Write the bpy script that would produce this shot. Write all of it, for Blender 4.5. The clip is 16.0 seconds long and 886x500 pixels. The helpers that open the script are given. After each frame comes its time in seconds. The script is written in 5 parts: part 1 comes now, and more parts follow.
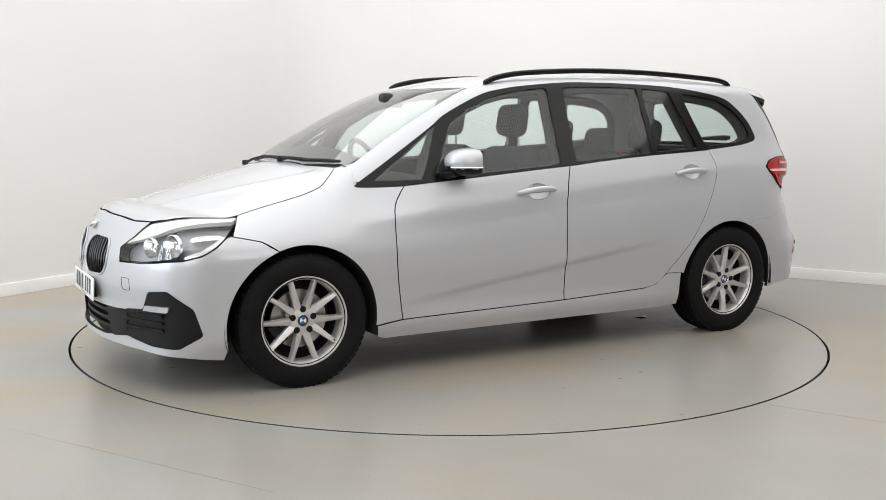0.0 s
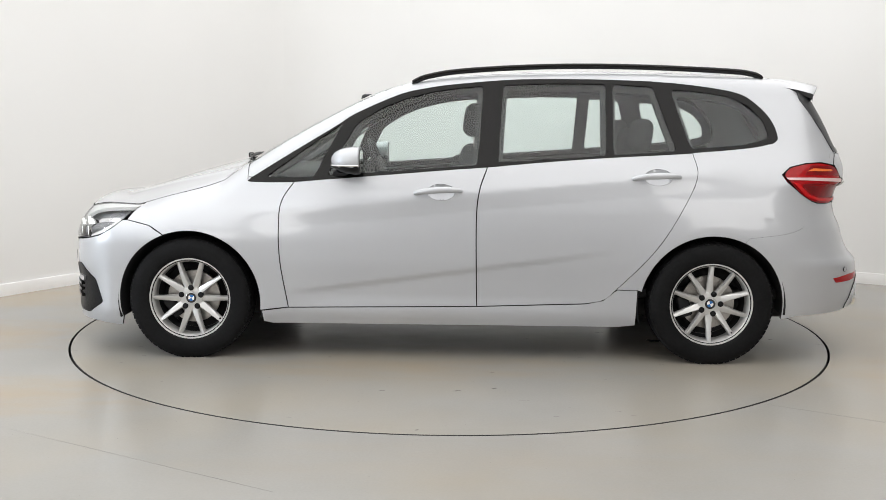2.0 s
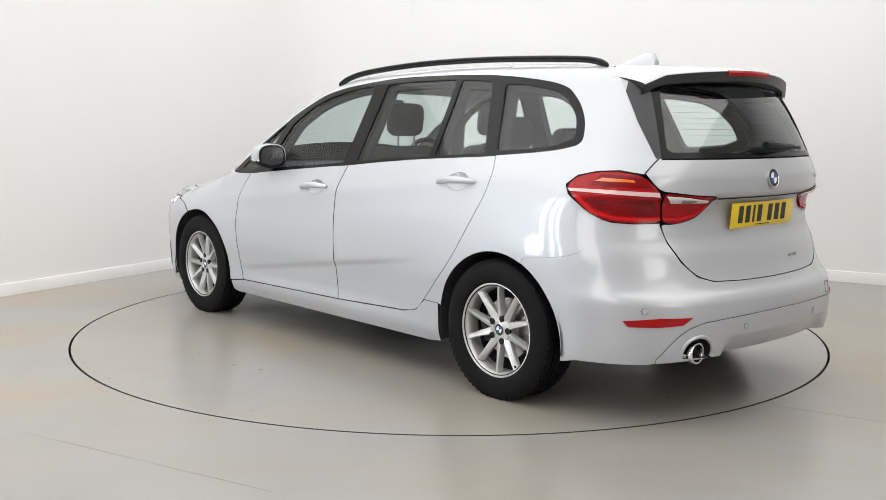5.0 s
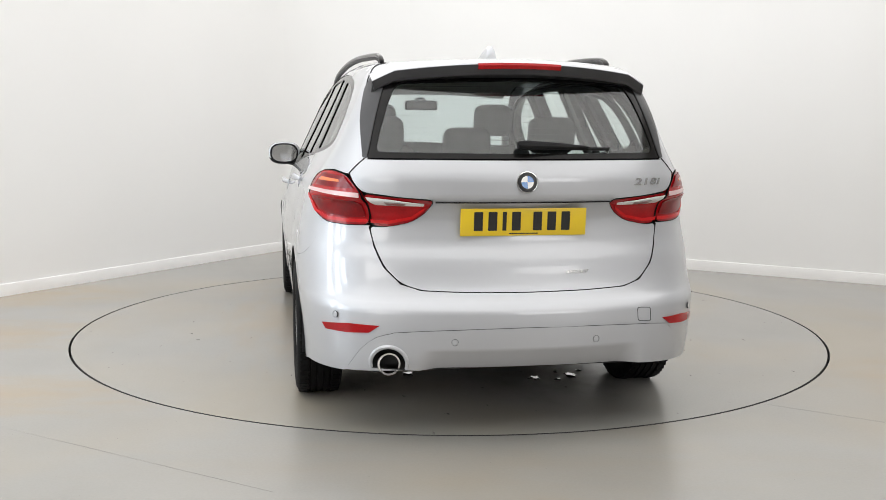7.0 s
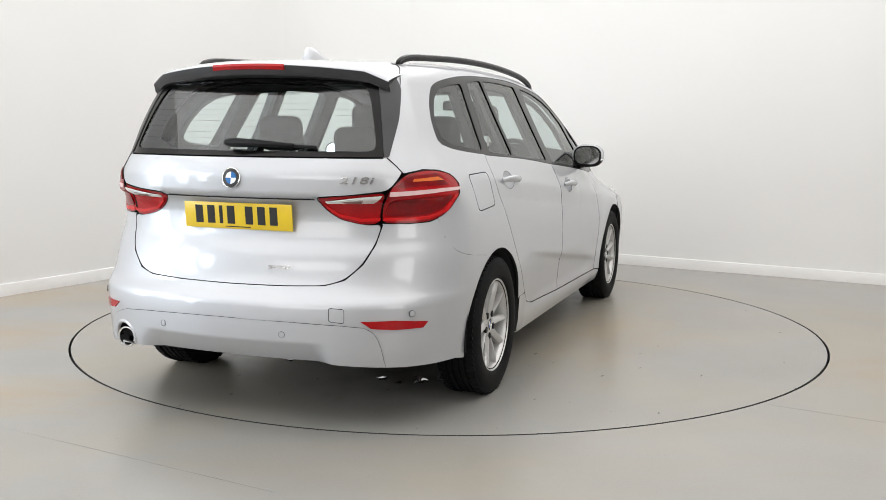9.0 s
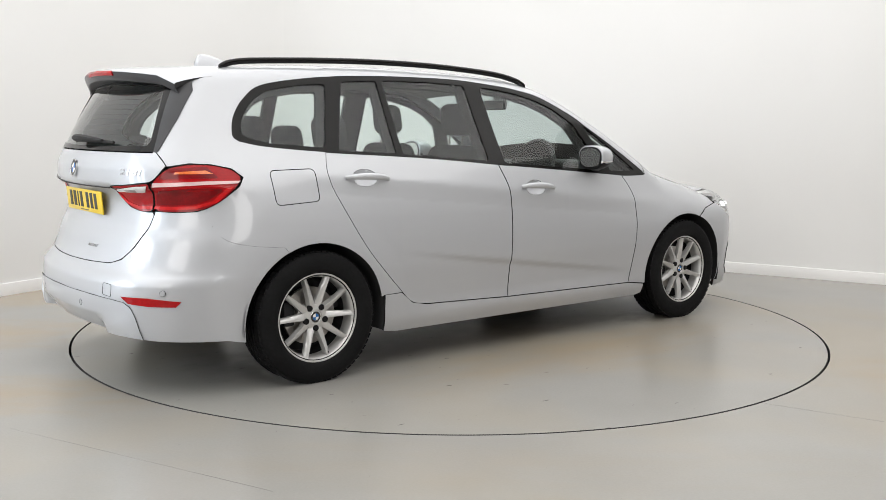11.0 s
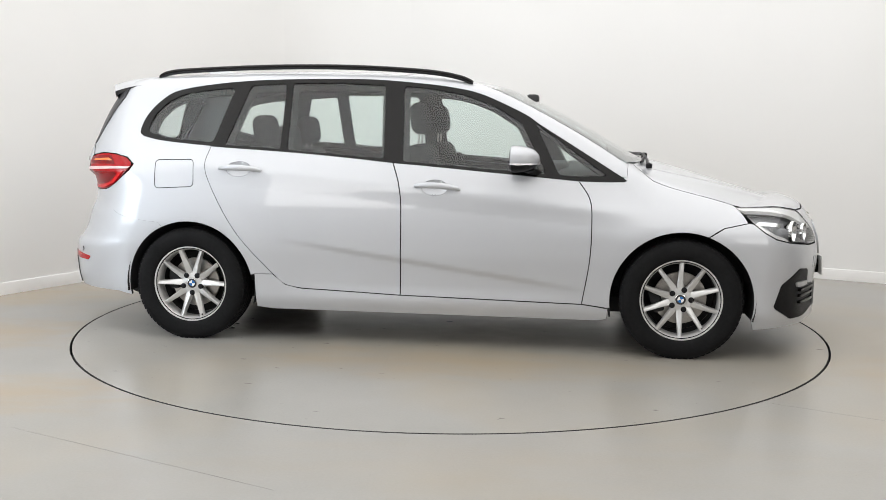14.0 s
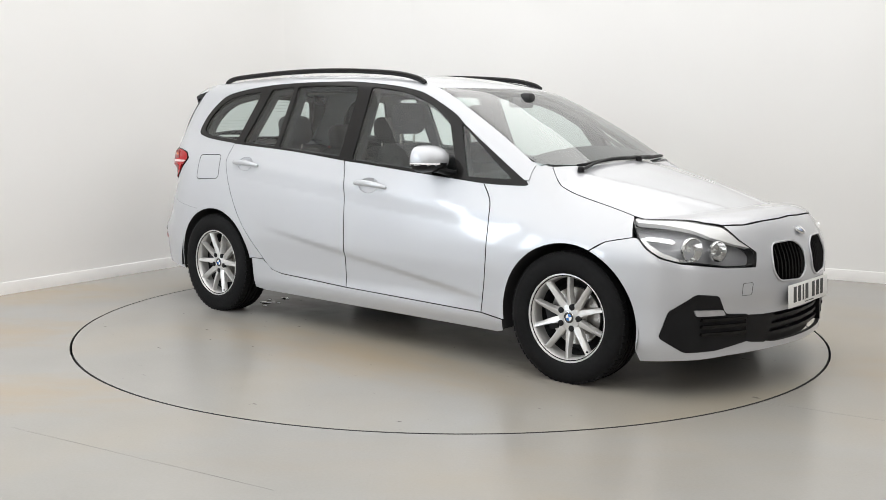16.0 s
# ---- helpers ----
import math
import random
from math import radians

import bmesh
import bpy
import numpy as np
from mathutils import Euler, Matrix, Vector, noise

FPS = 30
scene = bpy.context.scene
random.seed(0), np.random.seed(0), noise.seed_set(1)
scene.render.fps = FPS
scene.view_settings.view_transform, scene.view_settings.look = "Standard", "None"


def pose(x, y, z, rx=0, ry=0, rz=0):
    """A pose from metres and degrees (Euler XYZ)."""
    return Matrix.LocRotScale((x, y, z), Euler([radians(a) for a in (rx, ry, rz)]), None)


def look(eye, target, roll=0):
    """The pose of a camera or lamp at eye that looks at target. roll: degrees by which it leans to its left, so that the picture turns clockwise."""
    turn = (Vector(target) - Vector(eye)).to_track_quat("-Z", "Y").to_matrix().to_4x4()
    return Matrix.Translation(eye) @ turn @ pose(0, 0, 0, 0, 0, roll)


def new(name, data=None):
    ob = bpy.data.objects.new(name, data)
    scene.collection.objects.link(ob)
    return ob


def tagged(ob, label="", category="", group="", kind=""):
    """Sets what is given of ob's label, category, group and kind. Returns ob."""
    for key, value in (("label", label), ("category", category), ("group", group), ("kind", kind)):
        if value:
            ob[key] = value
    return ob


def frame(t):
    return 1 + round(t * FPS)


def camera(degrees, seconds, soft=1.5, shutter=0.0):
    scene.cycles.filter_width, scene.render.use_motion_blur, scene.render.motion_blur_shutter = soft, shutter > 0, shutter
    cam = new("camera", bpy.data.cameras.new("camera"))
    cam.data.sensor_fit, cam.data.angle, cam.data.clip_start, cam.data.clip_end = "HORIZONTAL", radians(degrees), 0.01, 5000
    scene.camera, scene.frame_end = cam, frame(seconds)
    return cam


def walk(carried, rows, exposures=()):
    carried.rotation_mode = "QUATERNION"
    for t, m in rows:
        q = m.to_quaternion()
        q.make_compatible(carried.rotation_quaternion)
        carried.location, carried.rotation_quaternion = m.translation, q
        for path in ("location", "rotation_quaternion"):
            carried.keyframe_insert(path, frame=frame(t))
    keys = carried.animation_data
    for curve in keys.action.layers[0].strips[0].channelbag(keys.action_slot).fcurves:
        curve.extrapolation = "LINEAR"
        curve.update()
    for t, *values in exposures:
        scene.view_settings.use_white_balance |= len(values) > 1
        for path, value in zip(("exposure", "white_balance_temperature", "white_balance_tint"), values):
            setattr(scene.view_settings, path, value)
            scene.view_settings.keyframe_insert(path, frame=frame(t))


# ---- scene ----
from mathutils import geometry

# The camera stands still; the turntable turns before it.
EYE = (0.0, -6.0819, 1.2546)
cam = camera(49.17, 16.0, soft=0.8)
STAND = Matrix.Translation(EYE) @ pose(0, 0, 0, 90 - 7.3406, 0, 0.3603) @ pose(0, 0, 0, 0, 0, 0.4066)
# it is nudged by a tenth of a degree between the two halves of the turn
NUDGED = Matrix.Translation(EYE) @ pose(0, 0, 0, 90 - 7.43, 0, 0.42) @ pose(0, 0, 0, 0, 0, 0.4066)
walk(cam, [(0.0, STAND), (10.2, STAND), (12.3, NUDGED), (16.0, NUDGED)])

# ---- light ----
world = bpy.data.worlds.new("world")
scene.world = world
world.use_nodes = True
world.node_tree.nodes["Background"].inputs[0].default_value = (0.8, 0.85, 0.9, 1)
world.node_tree.nodes["Background"].inputs[1].default_value = 0.3
scene.view_settings.exposure = -0.2


def area_lamp(name, m, wide, deep, watts, colour=(1, 1, 1)):
    data = bpy.data.lights.new(name, "AREA")
    data.shape, data.size, data.size_y, data.energy, data.color = "RECTANGLE", wide, deep, watts, colour
    ob = new(name, data)
    ob.matrix_world = m
    return ob


# A large ceiling light panel, and daylight from a wide opening on the camera's left.
area_lamp("ceiling_light_glow", look((-0.3, -0.9, 3.6), (-0.3, -0.9, 0)), 9.6, 9.4, 492, (1.0, 0.99, 0.98))
for k in (-1, 0, 1):
    area_lamp("daylight_pane", look((-5.6 - 0.62 * k, -3.2 - 1.06 * k, 1.75), (0.3 - 0.62 * k, 0.2 - 1.06 * k, 0.9)), 0.95, 2.3, 72, (0.80, 0.90, 1.0))
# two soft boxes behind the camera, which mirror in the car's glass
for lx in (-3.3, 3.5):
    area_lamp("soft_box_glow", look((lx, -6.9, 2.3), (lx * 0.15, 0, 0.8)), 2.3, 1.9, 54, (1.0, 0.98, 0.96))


# ---- building tools ----
def link_mesh(name, verts, faces, material, parent=None, normals=None, label="", smooth=True):
    me = bpy.data.meshes.new(name)
    me.from_pydata([tuple(v) for v in verts], [], [tuple(f) for f in faces])
    me.materials.append(material)
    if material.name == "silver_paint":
        # turned-in edges coloured black: the shade in the shut lines put into colour
        me.materials.append(SEAM_SHADE)
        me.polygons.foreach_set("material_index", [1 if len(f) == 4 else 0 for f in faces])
    if smooth:
        me.polygons.foreach_set("use_smooth", [True] * len(me.polygons))
    if normals is not None:
        me.normals_split_custom_set_from_vertices([tuple(n) for n in normals])
    ob = new(name, me)
    if parent:
        ob.parent = parent
    return tagged(ob, label=label)


def part(name, bm, material, parent=None, label="", sharp=35, flat=False):
    me = bpy.data.meshes.new(name)
    bmesh.ops.recalc_face_normals(bm, faces=bm.faces)
    bm.to_mesh(me)
    bm.free()
    me.materials.append(material)
    if not flat:
        me.polygons.foreach_set("use_smooth", [True] * len(me.polygons))
        me.set_sharp_from_angle(angle=radians(sharp))
    ob = new(name, me)
    if parent:
        ob.parent = parent
    return tagged(ob, label=label)


def box_bm(bm, sx, sy, sz, m=None, bevel=0.0, seg=2):
    r = bmesh.ops.create_cube(bm, size=1, matrix=(m or Matrix()) @ Matrix.Diagonal((sx, sy, sz, 1)))
    if bevel:
        es = list({e for v in r["verts"] for e in v.link_edges})
        bmesh.ops.bevel(bm, geom=es, offset=bevel, segments=seg, profile=0.5, affect="EDGES")
    return bm


def lathe_bm(bm, profile, n=48, m=None, closed=True):
    """Turns a profile of (radius, along y) about the y axis."""
    m = m or Matrix()
    rings = []
    for r, h in profile:
        rings.append([bm.verts.new(m @ Vector((r * math.cos(2 * math.pi * i / n), h, r * math.sin(2 * math.pi * i / n)))) for i in range(n)])
    for a, b in zip(rings, rings[1:]):
        for i in range(n):
            j = (i + 1) % n
            bm.faces.new((a[i], a[j], b[j], b[i]))
    return bm


def tube_bm(bm, pts, r, n=8, flat=1.0):
    """A tube along a path; flat squeezes it in height."""
    pts = [Vector(p) for p in pts]
    rings = []
    for i, p in enumerate(pts):
        d = (pts[min(i + 1, len(pts) - 1)] - pts[max(i - 1, 0)]).normalized()
        u = d.cross(Vector((0, 0, 1)))
        u = u.normalized() if u.length > 1e-3 else Vector((1, 0, 0))
        w = u.cross(d).normalized()
        k = r[i] if isinstance(r, (list, tuple)) else r
        rings.append([bm.verts.new(p + k * (math.cos(2 * math.pi * j / n) * u + flat * math.sin(2 * math.pi * j / n) * w)) for j in range(n)])
    for a, b in zip(rings, rings[1:]):
        for j in range(n):
            bm.faces.new((a[j], a[(j + 1) % n], b[(j + 1) % n], b[j]))
    bm.faces.new(rings[0][::-1])
    bm.faces.new(rings[-1])
    return bm


def cur(pts, n=8):
    """A smooth line through 2D points (Catmull-Rom)."""
    p = [np.array(q, float) for q in pts]
    p = [2 * p[0] - p[1]] + p + [2 * p[-1] - p[-2]]
    out = []
    for i in range(1, len(p) - 2):
        for k in range(n):
            t = k / n
            out.append(0.5 * (2 * p[i] + (p[i + 1] - p[i - 1]) * t + (2 * p[i - 1] - 5 * p[i] + 4 * p[i + 1] - p[i + 2]) * t * t
                              + (3 * p[i] - p[i - 1] - 3 * p[i + 1] + p[i + 2]) * t ** 3))
    out.append(p[-2])
    return [tuple(q) for q in out]


def ring(pts, n=8):
    """A smooth closed line through 2D points."""
    p = [np.array(q, float) for q in pts]
    m = len(p)
    out = []
    for i in range(m):
        a, b, c, d = p[i - 1], p[i], p[(i + 1) % m], p[(i + 2) % m]
        for k in range(n):
            t = k / n
            out.append(tuple(0.5 * (2 * b + (c - a) * t + (2 * a - 5 * b + 4 * c - d) * t * t + (3 * b - a - 3 * c + d) * t ** 3)))
    return out


def rounded(pts, r=0.02, n=5):
    """A closed polygon with rounded corners."""
    p = [np.array(q, float) for q in pts]
    out = []
    for i in range(len(p)):
        a, b, c = p[i - 1], p[i], p[(i + 1) % len(p)]
        u, v = a - b, c - b
        lu, lv = np.linalg.norm(u), np.linalg.norm(v)
        k = min(r, 0.45 * lu, 0.45 * lv)
        s, e = b + u / lu * k, b + v / lv * k
        for j in range(n + 1):
            t = j / n
            out.append(tuple((1 - t) ** 2 * s + 2 * t * (1 - t) * b + t * t * e))
    return out


def arc(cx, cz, r, a0, a1, n=24):
    return [(cx + r * math.cos(radians(a0 + (a1 - a0) * i / n)), cz + r * math.sin(radians(a0 + (a1 - a0) * i / n))) for i in range(n + 1)]


def cut(line, a, b):
    """The stretch of a line of (x, z) between two values of x."""
    lo, hi = min(a, b), max(a, b)
    q = sorted(line)
    xs, zs = [p[0] for p in q], [p[1] for p in q]
    out = [(lo, float(np.interp(lo, xs, zs)))] + [p for p in q if lo + 1e-3 < p[0] < hi - 1e-3] + [(hi, float(np.interp(hi, xs, zs)))]
    return out if a < b else out[::-1]


# Views of the body from which its panels are laid out: side (x, z), top (x, y), and round the nose or tail (u, z).
AXIS, GIRTH = 1.1, 0.95
# a headlamp is laid out as seen from its own corner, a little from above
LAMP_AT = np.array([1.9, 0.7, 0.72])
LAMP_N = np.array([0.60, 0.58, 0.55]) / np.linalg.norm([0.60, 0.58, 0.55])
LAMP_U = np.array([-0.58, 0.60, 0]) / np.linalg.norm([0.58, 0.60])
LAMP_V = np.cross(LAMP_N, LAMP_U)


def rays(view, q):
    q = np.asarray(q, float)
    n = len(q)
    if view == "side":
        return np.stack([q[:, 0], np.full(n, 1.3), q[:, 1]], 1), np.tile([0.0, -1, 0], (n, 1))
    if view == "top":
        return np.stack([q[:, 0], q[:, 1], np.full(n, 2.2)], 1), np.tile([0.0, 0, -1], (n, 1))
    if view == "lamp":
        return LAMP_AT + q[:, :1] * LAMP_U + q[:, 1:] * LAMP_V + LAMP_N, np.tile(-LAMP_N, (n, 1))
    if view == "slant":
        k = math.sqrt(0.5)
        return np.stack([q[:, 0], 1.5 * k - q[:, 1] * k, 1.5 * k + q[:, 1] * k + 0.0], 1) + np.array([0, 0.3, 0.3]), np.tile([0.0, -k, -k], (n, 1))
    if view in ("front", "rear"):
        s = 1 if view == "front" else -1
        return np.stack([np.full(n, s * 2.8), q[:, 0], q[:, 1]], 1), np.tile([-float(s), 0, 0], (n, 1))
    s = 1 if view == "nose" else -1
    a = q[:, 0] / GIRTH
    d = np.stack([s * np.cos(a), np.sin(a), np.zeros(n)], 1)
    return np.array([s * AXIS, 0, 0]) + d * 1.9 + np.stack([np.zeros(n), np.zeros(n), q[:, 1]], 1), -d


def flatten(view, p):
    p = np.asarray(p, float)
    if view == "side":
        return p[:, [0, 2]]
    if view == "top":
        return p[:, [0, 1]]
    if view == "lamp":
        return np.stack([(p - LAMP_AT) @ LAMP_U, (p - LAMP_AT) @ LAMP_V], 1)
    if view == "slant":
        return np.stack([p[:, 0], (p[:, 2] - p[:, 1]) * math.sqrt(0.5)], 1)
    if view in ("front", "rear"):
        return p[:, [1, 2]]
    s = 1 if view == "nose" else -1
    return np.stack([np.arctan2(p[:, 1], s * p[:, 0] - AXIS) * GIRTH, p[:, 2]], 1)


def on_body(view, q):
    o, d = rays(view, q)
    return meet(o, d)


def convert(line, a, b):
    """A line laid out in view a, as it shows in view b."""
    return [tuple(v) for v in flatten(b, on_body(a, line))]


def inside(q, poly):
    x, y = q[:, 0], q[:, 1]
    c = np.zeros(len(q), bool)
    p = np.asarray(poly)
    for a, b in zip(p, np.roll(p, -1, 0)):
        c ^= ((a[1] > y) != (b[1] > y)) & (x < (b[0] - a[0]) * (y - a[1]) / (b[1] - a[1] + 1e-12) + a[0])
    return c


def tidy(poly, gap, cell):
    """Counter-clockwise, shrunk by gap, with points no further apart than cell."""
    p = [np.array(q, float) for q in poly]
    p = [q for i, q in enumerate(p) if np.linalg.norm(q - p[i - 1]) > 1e-4]
    area = sum(a[0] * b[1] - a[1] * b[0] for a, b in zip(p, p[1:] + p[:1]))
    if area < 0:
        p = p[::-1]
    if gap:
        out = []
        for i in range(len(p)):
            a, b, c = p[i - 1], p[i], p[(i + 1) % len(p)]
            n1 = np.array([-(b - a)[1], (b - a)[0]]) / np.linalg.norm(b - a)
            n2 = np.array([-(c - b)[1], (c - b)[0]]) / np.linalg.norm(c - b)
            m = n1 + n2
            k = np.linalg.norm(m)
            m = n1 if k < 0.3 else m / k
            out.append(b + m * gap / max(0.5, float(m @ n1)))
        p = out
    out = []
    for a, b in zip(p, p[1:] + p[:1]):
        k = max(1, math.ceil(np.linalg.norm(b - a) / cell))
        out += [a + (b - a) * i / k for i in range(k)]
    return out


def sheet(view, outline, holes=(), gap=0.002, cell=0.035, lift=0.0, depth=0.012, swell=0.0):
    """Points, faces and normals of a piece of the body's skin, with its edges turned in."""
    from_gap = [tidy(outline, gap, cell * 0.8)] + [tidy(h, -gap, cell * 0.8) for h in holes]
    flat, edges, loops = [], [], []
    for loop in from_gap:
        s = len(flat)
        flat += loop
        loops.append(list(range(s, s + len(loop))))
        edges += [(s + i, s + (i + 1) % len(loop)) for i in range(len(loop))]
    rim = np.array(flat)
    lo, hi = rim.min(0), rim.max(0)
    gx, gy = np.meshgrid(np.arange(lo[0], hi[0], cell), np.arange(lo[1], hi[1], cell * 0.87))
    gx = gx + (np.arange(gx.shape[0])[:, None] % 2) * cell / 2
    grid = np.stack([gx.ravel(), gy.ravel()], 1)
    keep = inside(grid, from_gap[0])
    for h in from_gap[1:]:
        keep &= ~inside(grid, h)
    grid = grid[keep]
    if len(grid):
        dist = np.sqrt(((grid[:, None] - rim[None]) ** 2).sum(2)).min(1)
        grid, dist = grid[dist > 0.5 * cell], dist[dist > 0.5 * cell]
    every = np.concatenate([rim, grid]) if len(grid) else rim
    r = geometry.delaunay_2d_cdt([Vector(v) for v in every], edges, [], 0, 1e-6)
    v2, tris, origin = np.array([tuple(v) for v in r[0]]), r[2], r[3]
    mid = np.array([v2[list(f)].mean(0) for f in tris])
    ok = inside(mid, from_gap[0])
    for h in from_gap[1:]:
        ok &= ~inside(mid, h)
    faces = [tuple(f) for f, k in zip(tris, ok) if k]
    p = on_body(view, v2)
    n = gradient(p)
    away = np.full(len(p), lift)
    if swell:
        d = np.sqrt(((v2[:, None] - rim[None]) ** 2).sum(2)).min(1)
        away = away + swell * (1 - np.exp(-d / 0.02))
    p = p + n * away[:, None]
    # faces look outwards
    f0 = faces[0]
    votes = sum(np.dot(np.cross(p[f[1]] - p[f[0]], p[f[2]] - p[f[0]]), n[f[0]]) > 0 for f in faces[:40])
    if votes < min(20, len(faces) / 2):
        faces = [f[::-1] for f in faces]
    verts, norms = list(p), list(n)
    if depth:
        where = {}
        for i, o in enumerate(origin):
            for k in o:
                where[k] = i
        for loop in loops:
            idx = [where.get(k, k) for k in loop]
            s = len(verts)
            q = p[idx]
            tang = np.roll(q, -1, 0) - np.roll(q, 1, 0)
            out = np.cross(tang, n[idx])
            out = out / (np.linalg.norm(out, axis=1)[:, None] + 1e-9)
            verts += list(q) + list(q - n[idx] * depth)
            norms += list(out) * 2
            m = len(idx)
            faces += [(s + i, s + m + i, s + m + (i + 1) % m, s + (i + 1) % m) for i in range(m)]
    return np.array(verts), faces, np.array(norms)


def panel(name, view, outline, material, parent, label="", right=False, **kw):
    """A panel of the car's skin; right=True lays it on the right side."""
    v, f, n = sheet(view, outline, **kw)
    if right:
        v, n, f = v * [1, -1, 1], n * [1, -1, 1], [q[::-1] for q in f]
    ob = link_mesh(name, v, f, material, parent, n, label)
    return ob


def both(name, view, outline, material, parent, label="", **kw):
    v, f, n = sheet(view, outline, **kw)
    a = link_mesh(name, v, f, material, parent, n, label)
    b = link_mesh(name, v * [1, -1, 1], [q[::-1] for q in f], material, parent, n * [1, -1, 1], label)
    return a, b


def joined(name, pieces, material, parent, label=""):
    """Several sheets of skin as one mesh."""
    vs, fs, ns, k = [], [], [], 0
    for v, f, n in pieces:
        vs.append(v)
        ns.append(n)
        fs += [tuple(i + k for i in q) for q in f]
        k += len(v)
    return link_mesh(name, np.concatenate(vs), fs, material, parent, np.concatenate(ns), label)


def mirrored(piece):
    v, f, n = piece
    return v * [1, -1, 1], [q[::-1] for q in f], n * [1, -1, 1]


def shrink(line, k):
    c = np.mean(line, 0)
    return [tuple(c + (np.array(q) - c) * k) for q in line]


def place(view, q, lift=0.0):
    """One place on the skin, as a vector."""
    p = on_body(view, [q])
    return Vector((p + gradient(p) * lift)[0])



# ---- the car's shape ----
def spl(*pts):
    """A smooth curve through the points (shape-preserving cubic)."""
    xs = np.array([p[0] for p in pts], float)
    ys = np.array([p[1] for p in pts], float)
    h, d = np.diff(xs), np.diff(ys) / np.diff(xs)
    m = np.concatenate([[d[0]], np.where(d[:-1] * d[1:] > 0, 2 * d[:-1] * d[1:] / (d[:-1] + d[1:] + 1e-12), 0), [d[-1]]])

    def f(x):
        x = np.clip(np.asarray(x, float), xs[0], xs[-1])
        i = np.clip(np.searchsorted(xs, x) - 1, 0, len(h) - 1)
        t = (x - xs[i]) / h[i]
        return ((1 + 2 * t) * (1 - t) ** 2 * ys[i] + t * (1 - t) ** 2 * h[i] * m[i]
                + t * t * (3 - 2 * t) * ys[i + 1] + t * t * (t - 1) * h[i] * m[i + 1])
    return f


def step(a, b, x):
    t = np.clip((x - a) / (b - a), 0, 1)
    return t * t * (3 - 2 * t)


def smax(a, b, r):
    h = np.maximum(r - np.abs(a - b), 0)
    return np.maximum(a, b) + h * h / (4 * r)


BONNET = spl((0.9, 1.10), (1.1, 1.078), (1.25, 1.048), (1.40, 1.008), (1.55, 0.966), (1.71, 0.916), (1.875, 0.866), (2.0, 0.825), (2.1, 0.782), (2.2, 0.72), (2.3, 0.63))
CABIN = spl((-2.3, 1.49), (-1.8, 1.535), (-1.3, 1.562), (-0.8, 1.572), (-0.4, 1.567), (0.0, 1.545), (0.25, 1.505), (0.40, 1.464), (0.543, 1.405), (0.713, 1.32), (0.882, 1.23), (1.19, 1.047), (1.3, 0.977), (1.5, 0.85))
FLANK = spl((0.1, 0.80), (0.19, 0.845), (0.26, 0.868), (0.32, 0.872), (0.42, 0.880), (0.55, 0.893), (0.68, 0.898), (0.78, 0.893), (0.86, 0.882), (0.92, 0.868), (0.97, 0.853), (1.03, 0.83), (1.10, 0.797), (1.2, 0.748), (1.3, 0.700), (1.4, 0.653), (1.5, 0.608), (1.65, 0.54))
NOSE = spl((0.1, 2.20), (0.2, 2.225), (0.3, 2.225), (0.4, 2.225), (0.5, 2.236), (0.6, 2.23), (0.68, 2.205), (0.76, 2.165), (0.9, 2.09))
TAIL = spl((0.15, 2.27), (0.25, 2.315), (0.35, 2.338), (0.45, 2.342), (0.53, 2.335), (0.585, 2.29), (0.64, 2.262), (0.72, 2.235), (0.80, 2.20), (0.88, 2.188), (0.94, 2.205), (0.965, 2.243), (1.03, 2.245), (1.09, 2.228), (1.14, 2.204), (1.30, 2.118), (1.44, 2.032), (1.55, 1.97))
UPPER_FRONT = spl((0.3, 0), (0.7, 0.03), (1.08, 0.085), (1.6, 0.115), (2.0, 0.15))
REAR_IN = spl((0.9, 0), (1.3, 0.012), (1.75, 0.045), (2.1, 0.075))


def flank(x, z):
    """Half width of the car's side at x, z."""
    y = FLANK(z)
    y = y * (1 - UPPER_FRONT(x) * step(0.62, 0.97, z) - REAR_IN(-x) * (0.45 + 0.55 * step(0.95, 1.2, z)))
    y = y - 0.02 * step(1.5, 2.1, x)
    # swage on the doors, rising to the rear, and the soft shoulder under the handles
    line = 0.40 + (0.62 - x) * 0.139
    fade = step(0.95, 0.55, x) * step(-0.95, -0.45, x)
    y = y - 0.0095 * fade * step(line + 0.010, line - 0.030, z) * step(0.26, 0.36, z)
    sh = 0.885 - 0.095 * x
    y = y + 0.004 * np.exp(-((z - sh) / 0.045) ** 2) * step(1.5, 0.9, x) * step(-1.9, -1.2, x)
    y = y - 0.007 * np.clip((sh - z) / 0.09, 0, 1) * step(0.50, 0.72, z) * step(1.3, 0.8, x) * step(-1.8, -1.2, x)
    # flared wheel arches
    for ax in (1.39, -1.39):
        r = np.hypot(x - ax, z - 0.31)
        y = y + 0.007 * step(0.55, 0.39, r)
    return y


